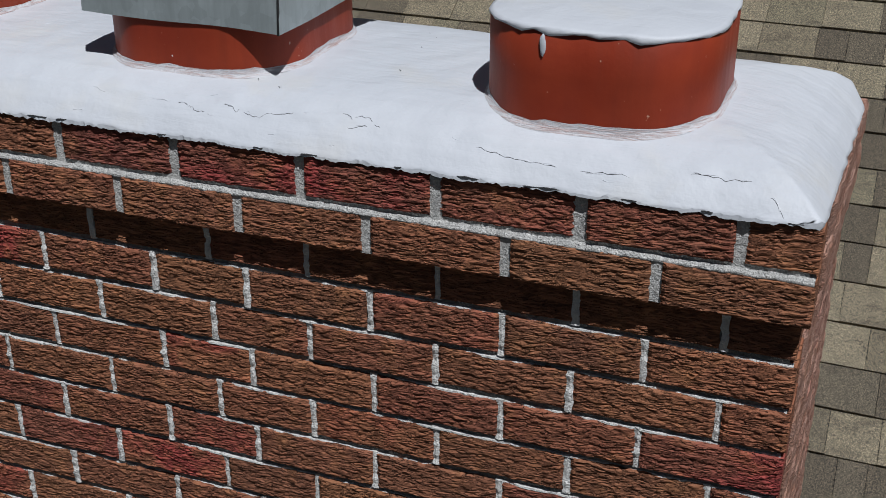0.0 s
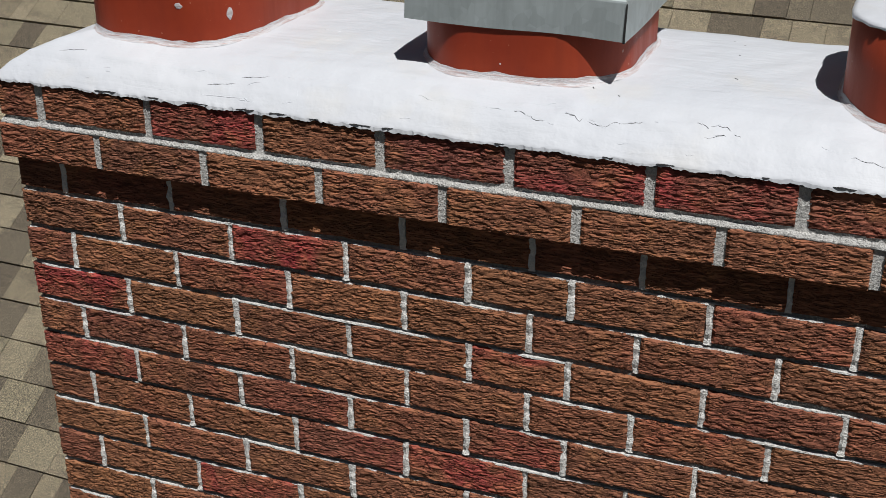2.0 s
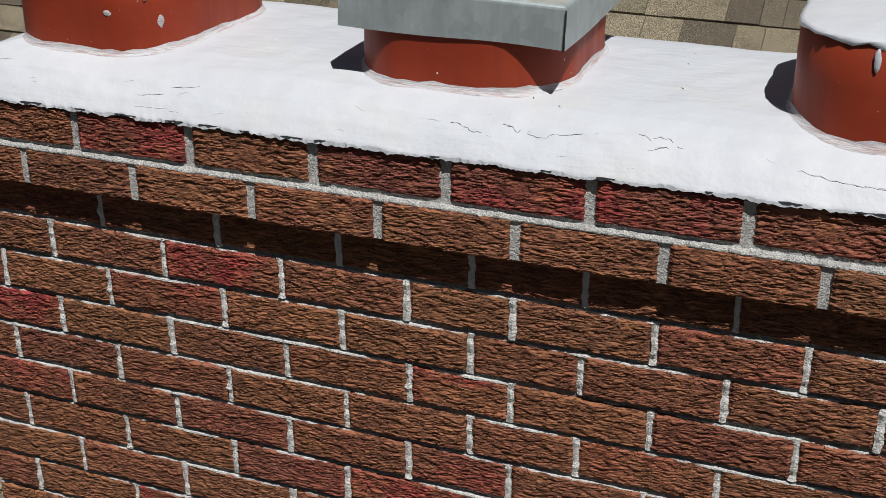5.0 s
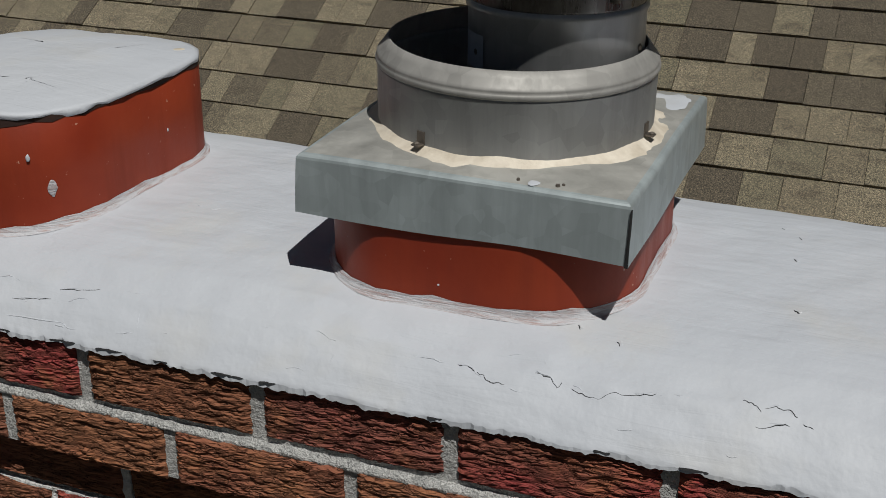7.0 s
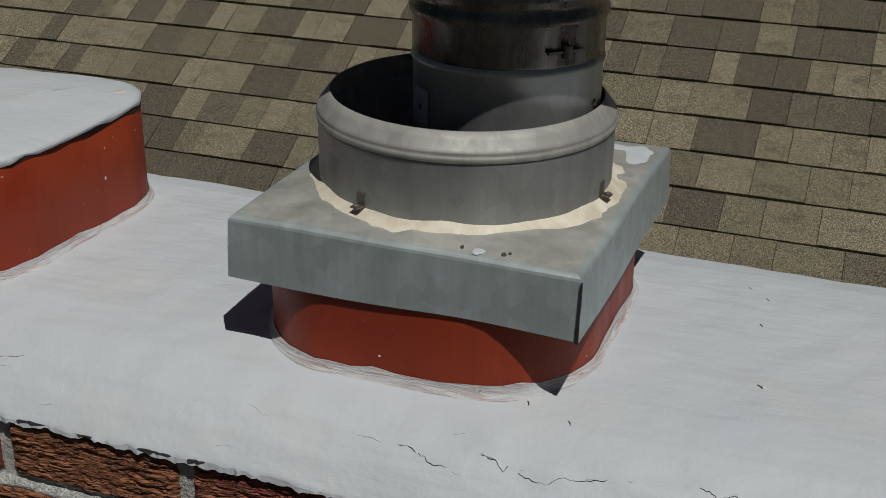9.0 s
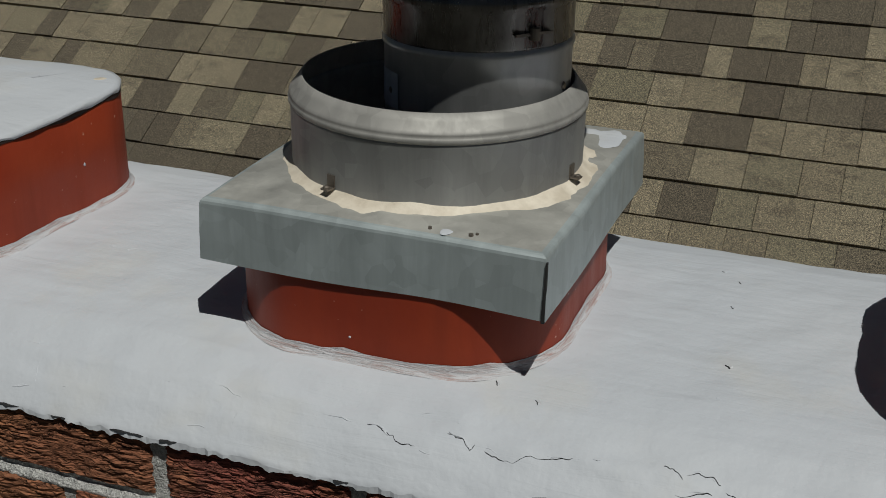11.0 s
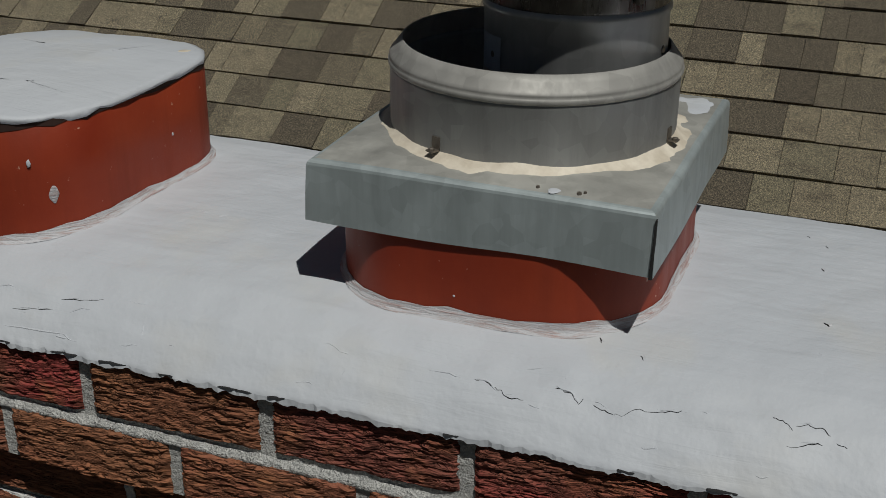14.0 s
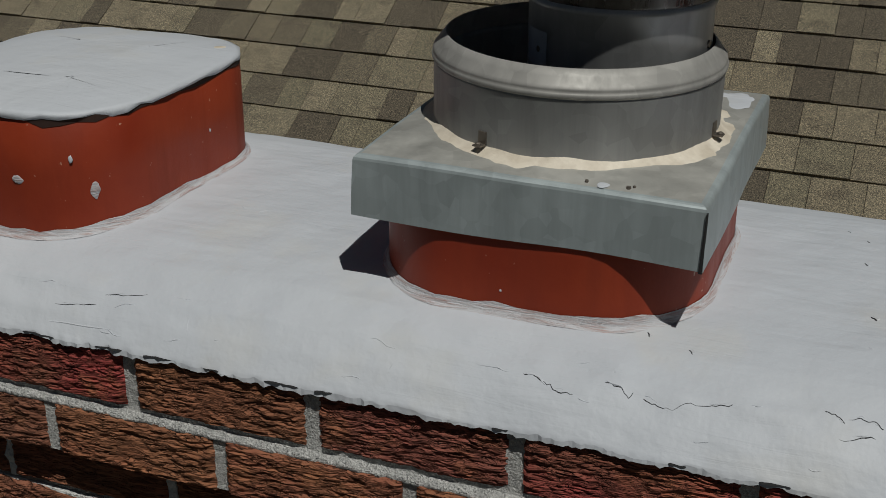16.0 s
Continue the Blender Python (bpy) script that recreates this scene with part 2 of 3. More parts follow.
def add_box(bm, x0, x1, y0, y1, z0, z1):
    v = [bm.verts.new((x, y, z)) for z in (z0, z1) for y in (y0, y1) for x in (x0, x1)]
    for f in ((0, 2, 3, 1), (4, 5, 7, 6), (0, 1, 5, 4), (2, 6, 7, 3), (0, 4, 6, 2), (1, 3, 7, 5)):
        bm.faces.new([v[i] for i in f])
    return v


def rings(bm, loops, close_top=False, close_bottom=False):
    """Joins closed loops of equally many points into a skin."""
    made = [[bm.verts.new(p) for p in loop] for loop in loops]
    n = len(made[0])
    for a, b in zip(made, made[1:]):
        for i in range(n):
            bm.faces.new((a[i], a[(i + 1) % n], b[(i + 1) % n], b[i]))
    if close_top:
        bm.faces.new(made[-1])
    if close_bottom:
        bm.faces.new(list(reversed(made[0])))
    return made


def round_rect(cx, cy, wx, wy, r, z, n=10, grow=0.0):
    """Points round a rectangle with rounded corners, anticlockwise."""
    hx, hy, r = wx / 2 + grow, wy / 2 + grow, r + grow
    out = []
    for k, (sx, sy) in enumerate(((1, 1), (-1, 1), (-1, -1), (1, -1))):
        for i in range(n):
            a = math.pi / 2 * (k + i / (n - 1))
            out.append(Vector((cx + sx * (hx - r) + r * math.cos(a), cy + sy * (hy - r) + r * math.sin(a), z)))
        nxt = ((-1, 1), (-1, -1), (1, -1), (1, 1))[k]
        a = math.pi / 2 * (k + 1)
        p = Vector((cx + nxt[0] * (hx - r) + r * math.cos(a), cy + nxt[1] * (hy - r) + r * math.sin(a), z))
        q = out[-1].copy()
        out += [q.lerp(p, j / 6) for j in range(1, 6)]
    return out


def circle(cx, cy, r, z, n=64):
    return [Vector((cx + r * math.cos(2 * math.pi * i / n), cy + r * math.sin(2 * math.pi * i / n), z)) for i in range(n)]


def tube(bm, pts, r, n=6):
    """A thin round bar along the points, thinner at its ends."""
    loops = []
    for i, p in enumerate(pts):
        a, b = pts[max(0, i - 1)], pts[min(len(pts) - 1, i + 1)]
        q = (Vector(b) - Vector(a)).to_track_quat("Z", "Y")
        k = r * (0.3 if i in (0, len(pts) - 1) else 0.75 + 0.7 * noise.noise(Vector(p) * 90))
        loops.append([Vector(p) + q @ Vector((k * math.cos(2 * math.pi * j / n), k * math.sin(2 * math.pi * j / n), 0)) for j in range(n)])
    rings(bm, loops, True, True)


def wob(p, s, k=1.0):
    return k * noise.noise(Vector(p) * s)


# ---- ground, house and roof ----
SLOPE, RISE0 = 0.6667, -0.4533
COURSE = 0.143
PITCH = math.atan(SLOPE)
EAVE_Y, RIDGE_Y, X_L, X_R = -0.45, 6.0, -7.0, 6.0


def roof_z(y):
    return RISE0 + SLOPE * y


bm = bmesh.new()
bmesh.ops.create_grid(bm, x_segments=8, y_segments=8, size=400)
ground = part("ground", bm, LAWN, None)
ground.location = (0, 0, -4.6)
tagged(ground, "dry grey-brown ground round the house", "ground", kind="structure")

bm = bmesh.new()
back_y = 2 * RIDGE_Y - EAVE_Y
add_box(bm, X_L + 0.4, X_R - 0.4, EAVE_Y + 0.5, back_y - 0.5, -4.6, roof_z(EAVE_Y + 0.5) - 0.35)
house_wall = part("house_wall", bm, SIDING, None)
tagged(house_wall, "pale siding walls under the eaves", "wall", kind="structure")

bm = bmesh.new()
T = 0.18
prof = [(EAVE_Y, roof_z(EAVE_Y)), (RIDGE_Y, roof_z(RIDGE_Y)), (back_y, roof_z(EAVE_Y)),
        (back_y, roof_z(EAVE_Y) - T), (RIDGE_Y, roof_z(RIDGE_Y) - T), (EAVE_Y, roof_z(EAVE_Y) - T)]
lo = [bm.verts.new((X_L, y, z)) for y, z in prof]
hi = [bm.verts.new((X_R, y, z)) for y, z in prof]
for i in range(6):
    j = (i + 1) % 6
    bm.faces.new((lo[i], lo[j], hi[j], hi[i]))
for side, flip in ((lo, False), (hi, True)):
    for q in ((0, 1, 4, 5), (1, 2, 3, 4)):
        f = [side[i] for i in q]
        bm.faces.new(f if flip else f[::-1])
roof = part("roof", bm, FELT_AND_SEAM, None)
tagged(roof, "sloping roof covered with grey-brown asphalt shingles", "roof", kind="structure")

# ---- chimney ----
CX0, CX1, DEPTH = -0.903, 0.910, 0.57
BODY_Y = 0.020
chimney = empty("chimney")
tagged(chimney, "red-brown rug-faced brick chimney with a corbelled top", "chimney")


BRICKS = {}


def brick_mesh(length, height, depth, variant, side=False):
    """A rug-faced brick with torn, ledgy rows across its face; the face points to -y, its base corner lies at the origin."""
    key = (round(length / 0.004), round(height, 4), round(depth, 3), variant, side)
    if key in BRICKS:
        return BRICKS[key]
    seed = (key[0] * 7.31 + variant * 3.77) % 50.0
    length = key[0] * 0.004
    nx, nz = (10, 8) if side else (max(6, round(length / 0.0055)), 38)
    c = 0.004
    verts, faces = [], []
    for j in range(nz + 1):
        v = j / nz
        for i in range(nx + 1):
            u = i / nx
            x, z = length * u, height * v
            e = min(u * length, (1 - u) * length, v * height, (1 - v) * height)
            y = 0.0
            if e < c:
                y += 0.0035 * (1 - e / c) ** 2
            if not side:
                w = noise.noise(Vector((x * 38, z * 38, seed))) * 0.9
                a = noise.noise(Vector((x * 44 + seed, z * 225 + w * 2.8, seed * 1.7)))
                b = noise.noise(Vector((x * 90, z * 360 + w * 3.0, seed * 2.3)))
                y += 0.0022 * math.exp(-(a / 0.15) ** 2) + 0.0011 * b - 0.0012 * a
                y += 0.0016 * noise.noise(Vector((x * 11, z * 16, seed + 9)))
            else:
                y += 0.0018 * noise.noise(Vector((x * 40, z * 60, seed)))
            if i in (0, nx):
                x += 0.0016 * noise.noise(Vector((z * 120, seed, i)))
            if j in (0, nz):
                z += 0.0018 * noise.noise(Vector((x * 55, seed, j + 3))) + 0.0008 * noise.noise(Vector((x * 160, seed, j)))
            verts.append((x, y, z))
    n = nx + 1
    for j in range(nz):
        for i in range(nx):
            faces.append((j * n + i, j * n + i + 1, (j + 1) * n + i + 1, (j + 1) * n + i))
    back = len(verts)
    verts += [(0, depth, 0), (length, depth, 0), (length, depth, height), (0, depth, height)]
    faces.append((back + 1, back, back + 3, back + 2))
    faces.append(tuple(nz * n + i for i in range(n)) + (back + 2, back + 3))
    faces.append(tuple(reversed(range(n))) + (back, back + 1))
    faces.append(tuple(j * n for j in range(nz, -1, -1)) + (back, back + 3))
    faces.append(tuple(j * n + nx for j in range(nz + 1)) + (back + 2, back + 1))
    me = bpy.data.meshes.new("brick")
    me.from_pydata(verts, [], faces)
    me.materials.append(BRICK_SIDE if side else BRICK)
    BRICKS[key] = me
    return me


# Bricks that were fired redder or darker than the rest: x, z, redness, darkness.
FIRED = [(-0.515, 2.0, 0.8, 0.4), (-0.103, 2.0, 0.3, 0.9), (0.102, 2.0, 0.75, 0.7), (0.307, 2.0, 1.0, 0.6), (0.51, 2.0, 0.3, 0.6),
         (-0.378, 1.800, 1.0, 0.1), (-0.521, 1.735, 0.6, 0.0), (-0.808, 1.665, 1.0, 0.0), (0.018, 1.668, 1.0, 0.0), (-0.008, 1.521, 0.7, 0.3),
         (-0.481, 1.325, 1.0, 0.2), (-0.857, 1.525, 0.7, 0.2), (0.369, 1.600, 0.55, 0.0), (-0.107, 1.455, 0.8, 0.2), (-0.295, 1.455, 0.3, 0.7),
         (-0.48, 1.52, 0.3, 0.7), (0.40, 1.79, 0.35, 0.2), (0.80, 1.665, 0.8, 0.5), (-0.60, 1.6, 0.2, 0.5), (-0.20, 1.26, 0.8, 0.1)]


def lay(parent, x0, x1, y, z, height, depth=0.09):
    ob = new("brick", brick_mesh(x1 - x0, height, depth, random.randrange(4)))
    ob.parent = parent
    ob.location = (x0, y + random.uniform(-0.0015, 0.0015), z)
    red, dark = 0.18 * random.random() ** 2, 0.35 * random.random() ** 2
    for fx, fz, fr, fd in FIRED:
        if x0 < fx < x1 and z - 0.004 < fz < z + height + 0.004:
            red, dark = fr, fd
    ob.color = (red, dark, 0.0, 1.0)
    return ob


SPLAY = 0.032


def lay_side(parent, x, y0, y1, z, height, right=True):
    ob = new("brick", brick_mesh(y1 - y0, height, 0.09, random.randrange(3), True))
    ob.parent = parent
    ob.color = (0.25 * random.random(), 0.2, 0.0, 1.0)
    ob.matrix_local = pose(x + SPLAY * y0, y0, z, 0, 0, 90 - math.degrees(SPLAY)) if right else pose(x, y1, z, 0, 0, -90)
    return ob


JOINT = 0.0090


def joints_to_bricks(cuts, x0, x1, JOINT=0.0095):
    edges = [x0] + list(cuts) + [x1]
    out = []
    for i, (a, b) in enumerate(zip(edges, edges[1:])):
        out.append((a + (JOINT / 2 if i else 0), b - (JOINT / 2 if i < len(edges) - 2 else 0)))
    return out


# Mortar core of the stack, recessed behind the brick faces.
H = 0.0697
BODY_TOP = 1.900
SIDE_L, SIDE_R = CX0 + 0.005, CX1 - 0.012
bm = bmesh.new()
add_box(bm, SIDE_L + 0.006, SIDE_R - 0.010, BODY_Y + 0.0075, DEPTH - 0.04, -0.55, 1.91)
part("mortar_core", bm, MORTAR, chimney, "grey raked mortar between the bricks")
bm = bmesh.new()
add_box(bm, CX0 + 0.012, CX1 - 0.012, 0.009, DEPTH - 0.01, 1.96, 2.026)
add_box(bm, CX0 + 0.010, CX1 - 0.010, 0.0015, DEPTH - 0.011, 1.8985, 1.959)
part("corbel_mortar", bm, MORTAR_PALE, chimney, "pale mortar in the corbel joints")
# Sloping mortar ledge on the lower corbel course.
bm = bmesh.new()
nseg = 300
rows4 = []
for i in range(nseg + 1):
    x = CX0 + 0.004 + (CX1 - CX0 - 0.008) * i / nseg
    a, b = wob((x, 0, 0), 30, 0.0016) + wob((x, 2, 0), 110, 0.0016), wob((x, 5, 0), 45, 0.0015) + wob((x, 7, 0), 120, 0.0014)
    rows4.append([bm.verts.new(p) for p in ((x, 0.014, 1.955), (x, -0.001 + a, 1.9565 + b), (x, 0.002 + 2 * a, 1.961 + 1.5 * b), (x, 0.016, 1.9655))])
for a, b in zip(rows4, rows4[1:]):
    for i in range(3):
        bm.faces.new((a[i], b[i], b[i + 1], a[i + 1]))
part("mortar_ledge", bm, MORTAR_PALE, chimney, "bright mortar bed struck over the corbel", True)

B = 0.2032
TOP_CUTS = [B * (k - 4) + (-0.006 if k == 0 else 0) for k in range(9)]
LOW_CUTS = [B * (k - 3.5) + 0.002 for k in range(8)]
for a, b in joints_to_bricks(TOP_CUTS, CX0, CX1, 0.0145):
    lay(chimney, a, b, 0.004, 1.9685, 0.0595)
for a, b in joints_to_bricks(LOW_CUTS, CX0, CX1, 0.0138):
    lay(chimney, a, b, -0.004, 1.897, 0.0600)
for right, x in ((True, CX1), (False, CX0)):
    for z, h in ((1.9725, 0.0555), (1.897, 0.06)):
        y = 0.10
        for k in range(3):
            y1 = min(y + (0.19 if z > 1.95 or k else 0.09), DEPTH)
            lay_side(chimney, x, y + 0.004, y1 - 0.008, z, h, right)
            y = y1
EVEN = [-0.696, -0.484, -0.275, -0.067, 0.095, 0.300, 0.501, 0.702]
ODD = [-0.803, -0.592, -0.381, -0.174, 0.033, 0.198, 0.401, 0.603, 0.805]
NEAR_COURSES = 13
JOINTS = []
for variant in range(8):
    bmj = bmesh.new()
    cols = []
    for s in range(9):
        w0, w1 = random.uniform(0.0040, 0.0068), random.uniform(0.0040, 0.0068)
        d, e = random.uniform(-0.0016, 0.0016), random.uniform(-0.0010, 0.0010)
        zz = -0.003 + (H - JOINT + 0.006) * s / 8
        cols.append([bmj.verts.new(p) for p in ((-w0 + e, 0.02, zz), (-w0 + e, d + 0.001, zz), (e, d + random.uniform(-0.0015, 0.0005), zz), (w1 + e, d + 0.001, zz), (w1 + e, 0.02, zz))])
    for a, b in zip(cols, cols[1:]):
        for i in range(4):
            bmj.faces.new((a[i], a[i + 1], b[i + 1], b[i]))
    for end in (cols[0][::-1], cols[-1]):
        bmj.faces.new(end)
    mj = bpy.data.meshes.new("mortar_joint")
    bmj.normal_update()
    bmj.to_mesh(mj)
    bmj.free()
    mj.materials.append(MORTAR_WHITE)
    JOINTS.append(mj)


def mortar_bed(z, seed):
    """A thin ragged smear of mortar left on the upper arris of a course."""
    bm = bmesh.new()
    steps = 220
    rows = []
    for i in range(steps + 1):
        x = SIDE_L + 0.004 + (SIDE_R - SIDE_L - 0.008) * i / steps
        k = 0.5 + 0.9 * noise.noise(Vector((x * 9, seed, 0))) + 0.5 * noise.noise(Vector((x * 60, seed, 5)))
        k = max(0.0, min(1.0, k))
        y = BODY_Y + 0.0085 - 0.0075 * k
        rows.append([bm.verts.new(p) for p in ((x, y, z - 0.001), (x, y + 0.0004, z + 0.0010 + 0.0008 * k), (x, BODY_Y + 0.012, z + 0.0022))])
    for a, b in zip(rows, rows[1:]):
        for i in range(2):
            bm.faces.new((a[i], b[i], b[i + 1], a[i + 1]))
    part("mortar_bed", bm, MORTAR_WHITE, chimney)


for c in range(NEAR_COURSES):
    z = BODY_TOP - H * (c + 1) + JOINT * 0.55
    cuts = [v + random.uniform(-0.0018, 0.0018) for v in (ODD if c % 2 == 0 else EVEN)]
    for a, b in joints_to_bricks(cuts, SIDE_L, SIDE_R):
        lay(chimney, a, b, BODY_Y, z + random.uniform(-0.0008, 0.0008), H - JOINT)
    if c:
        mortar_bed(z + H - JOINT, c * 4.1)
    for v in cuts:
        ob = new("mortar_joint", random.choice(JOINTS))
        ob.parent = chimney
        ob.location = (v, BODY_Y + random.uniform(0.002, 0.0042), z)
    for right, x in ((True, SIDE_R), (False, SIDE_L)):
        y = BODY_Y + 0.094
        first = 0.09 if c % 2 else 0.19
        while y < DEPTH - 0.05:
            y1 = min(y + first, DEPTH - 0.01)
            lay_side(chimney, x, y + 0.005, y1 - 0.007, z, H - JOINT, right)
            y, first = y1, 0.2
bm = bmesh.new()
z = BODY_TOP - H * (NEAR_COURSES + 1) + JOINT * 0.55
c = NEAR_COURSES
while z > -0.55:
    for a, b in joints_to_bricks(ODD if c % 2 == 0 else EVEN, SIDE_L, SIDE_R):
        add_box(bm, a, b, BODY_Y, BODY_Y + 0.09, z, z + H - JOINT)
    for x0, x1 in ((SIDE_L, SIDE_L + 0.09), (SIDE_R - 0.09, SIDE_R)):
        y = BODY_Y + 0.1
        while y < DEPTH - 0.06:
            y1 = min(y + 0.2, DEPTH - 0.01)
            add_box(bm, x0, x1, y + 0.004, y1 - 0.008, z, z + H - JOINT)
            y = y1
    z -= H
    c += 1
# The plain back of the stack.
z, c = BODY_TOP - H + JOINT * 0.55, 0
while z > -0.5:
    for a, b in joints_to_bricks(ODD if c % 2 == 0 else EVEN, SIDE_L + 0.1, SIDE_R - 0.1):
        add_box(bm, a, b, DEPTH - 0.09, DEPTH - 0.012, z, z + H - JOINT)
    z -= H
    c += 1
low_bricks = part("lower_bricks", bm, BRICK_FAR, chimney)
tagged(low_bricks, kind="stuff")

# ---- crown ----
CR_X0, CR_X1, CR_Y0, CR_Y1 = CX0 - 0.002, 0.926, 0.0015, 0.600


def back_edge(x):
    """The crown's rear edge runs a little askew."""
    return 0.583 - 0.018 * x


def front_edge(x):
    """The ragged line of the crown's front lip."""
    return CR_Y0 + wob((x, 0, 1), 22, 0.003) + wob((x, 0, 4), 90, 0.0026) + wob((x, 0, 9), 210, 0.0012)


def crown_z(x, y):
    e = min(y - CR_Y0, back_edge(x) - y, (x - CR_X0) * 0.9, (CR_X1 - 0.018 * (1 - y / CR_Y1) - x) * 0.9)
    e = max(0.0, e)
    table = ((0.0, 2.0335), (0.006, 2.041), (0.02, 2.056), (0.045, 2.0755), (0.085, 2.093), (0.13, 2.102), (0.20, 2.107), (2.0, 2.108))
    for (a, za), (b, zb) in zip(table, table[1:]):
        if e <= b:
            z = za + (zb - za) * (e - a) / (b - a)
            break
    ramp = max(0.0, 1.0 - abs(y - 0.05) / 0.05)
    z += wob((x, y, 0), 9, 0.0022) + wob((x, y, 3), 26, 0.0012) + wob((x * 0.35, y * 2, 7), 60, 0.0006)
    return z + ramp * (wob((x * 0.6, y * 1.4, 2), 34, 0.0026) + wob((x * 0.25, y, 6), 150, 0.0007))


bm = bmesh.new()
NX, NY = 460, 170
grid = []
R_BACK, R_FRONT = 0.10, 0.02
for jy in range(NY + 1):
    row = []
    v = jy / NY
    y = CR_Y0 + (CR_Y1 - CR_Y0) * v
    inset = 0.0
    if y > CR_Y1 - R_BACK:
        inset = R_BACK - math.sqrt(max(0.0, R_BACK ** 2 - (y - CR_Y1 + R_BACK) ** 2))
    elif y < CR_Y0 + R_FRONT:
        inset = R_FRONT - math.sqrt(max(0.0, R_FRONT ** 2 - (CR_Y0 + R_FRONT - y) ** 2))
    for ix in range(NX + 1):
        x1 = CR_X1 - 0.018 * (1 - v)
        x = CR_X0 + inset + (x1 - CR_X0 - 2 * inset) * ix / NX
        yy = CR_Y0 + (back_edge(x) - CR_Y0) * v
        if jy == 0:
            yy = front_edge(x)
        elif jy == NY:
            yy += wob((x, 0, 12), 26, 0.004) + wob((x, 0, 14), 90, 0.002)
        xx = x
        if ix in (0, NX):
            xx += wob((0, y, ix), 30, 0.003)
        row.append(bm.verts.new((xx, yy, crown_z(x, max(yy, CR_Y0)))))
    grid.append(row)
for a, b in zip(grid, grid[1:]):
    for i in range(NX):
        bm.faces.new((a[i], a[i + 1], b[i + 1], b[i]))
rim = grid[0] + [r[-1] for r in grid[1:]] + list(reversed(grid[-1][:-1])) + [r[0] for r in reversed(grid[1:-1])]
low = []
for v in rim:
    p = v.co
    drop = 2.0300 + wob(p, 40, 0.003) + wob(p, 150, 0.0035)
    low.append(bm.verts.new((p.x * 0.9985, p.y + (-0.0006 if p.y < 0.3 else -0.003), drop)))
inner = [bm.verts.new((v.co.x * 0.97, 0.3 + (v.co.y - 0.3) * 0.93, v.co.z)) for v in low]
n = len(rim)
for i in range(n):
    k = (i + 1) % n
    bm.faces.new((rim[k], rim[i], low[i], low[k]))
    bm.faces.new((low[k], low[i], inner[i], inner[k]))
crown = part("crown", bm, CROWN, chimney, "white coated mortar crown with cracks", True)
for poly in crown.data.polygons[NX * NY:]:
    poly.use_smooth = False


def ridge_crack(points, r=0.0018):
    """A raised lip of torn coating along a crack."""
    pts = []
    for (xa, ya), (xb, yb) in zip(points, points[1:]):
        for i in range(6):
            t = i / 6
            x, y = xa + (xb - xa) * t, ya + (yb - ya) * t
            x += wob((x, y, 2), 70, 0.004)
            y += wob((x, y, 8), 70, 0.004)
            pts.append((x, y, crown_z(x, y) - 0.7 * r + wob((x, y, 4), 60, 0.0009)))
    bm = bmesh.new()
    tube(bm, pts, r, 5)
    part("crack_lip", bm, CROWN, chimney)


def crack_shade(points, r, flat=0.5):
    """Dark tube standing in for the shade inside a crack or a slit under the crown's edge."""
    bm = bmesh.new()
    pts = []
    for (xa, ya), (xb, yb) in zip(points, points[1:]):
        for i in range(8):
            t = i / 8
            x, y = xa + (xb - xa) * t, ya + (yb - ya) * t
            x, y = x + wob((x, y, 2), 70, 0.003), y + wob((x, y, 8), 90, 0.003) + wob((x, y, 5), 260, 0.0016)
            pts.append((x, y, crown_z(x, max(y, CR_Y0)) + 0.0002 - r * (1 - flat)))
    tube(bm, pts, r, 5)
    part("crack", bm, CRACK_SHADE, chimney)


for run in (((0.067, 0.044), (0.083, 0.043), (0.090, 0.037), (0.092, 0.044)), ((0.103, 0.039), (0.114, 0.036), (0.124, 0.035), (0.155, 0.044), (0.181, 0.047)),
            ((0.251, 0.054), (0.261, 0.053), (0.269, 0.046)), ((0.27, 0.051), (0.28, 0.055), (0.293, 0.052), (0.30, 0.048)), ((0.303, 0.044), (0.314, 0.042)),
            ((0.266, 0.035), (0.298, 0.043)), ((-0.007, 0.041), (0.011, 0.039), (0.025, 0.033), (0.045, 0.030)),
            ((0.454, 0.034), (0.512, 0.025), (0.579, 0.022)), ((0.60, 0.021), (0.672, 0.024)), ((0.739, 0.036), (0.782, 0.034), (0.819, 0.036)), ((0.84, 0.022), (0.863, 0.002)),
            ((-0.453, 0.042), (-0.40, 0.049)), ((-0.504, 0.026), (-0.45, 0.032)), ((-0.80, 0.05), (-0.74, 0.056))):
    ridge_crack([(x, y + 0.0016) for x, y in run], 0.0017)
    crack_shade(run, 0.00055)
for run in (((-0.056, 0.042), (-0.007, 0.041)), ((0.045, 0.030), (0.066, 0.026)), ((0.181, 0.047), (0.224, 0.057)), ((0.071, 0.060), (0.074, 0.054)), ((0.417, 0.044), (0.454, 0.034)),
            ((-0.541, 0.043), (-0.484, 0.046)), ((-0.40, 0.049), (-0.342, 0.056)), ((-0.521, 0.013), (-0.404, 0.015)), ((-0.366, 0.013), (-0.342, 0.018), (-0.352, 0.042)),
            ((-0.128, 0.033), (-0.128, 0.014)), ((-0.45, 0.032), (-0.395, 0.038)), ((-0.16, 0.045), (-0.12, 0.04)), ((-0.40, 0.23), (-0.375, 0.222), (-0.36, 0.235))):
    ridge_crack(run, 0.0011)
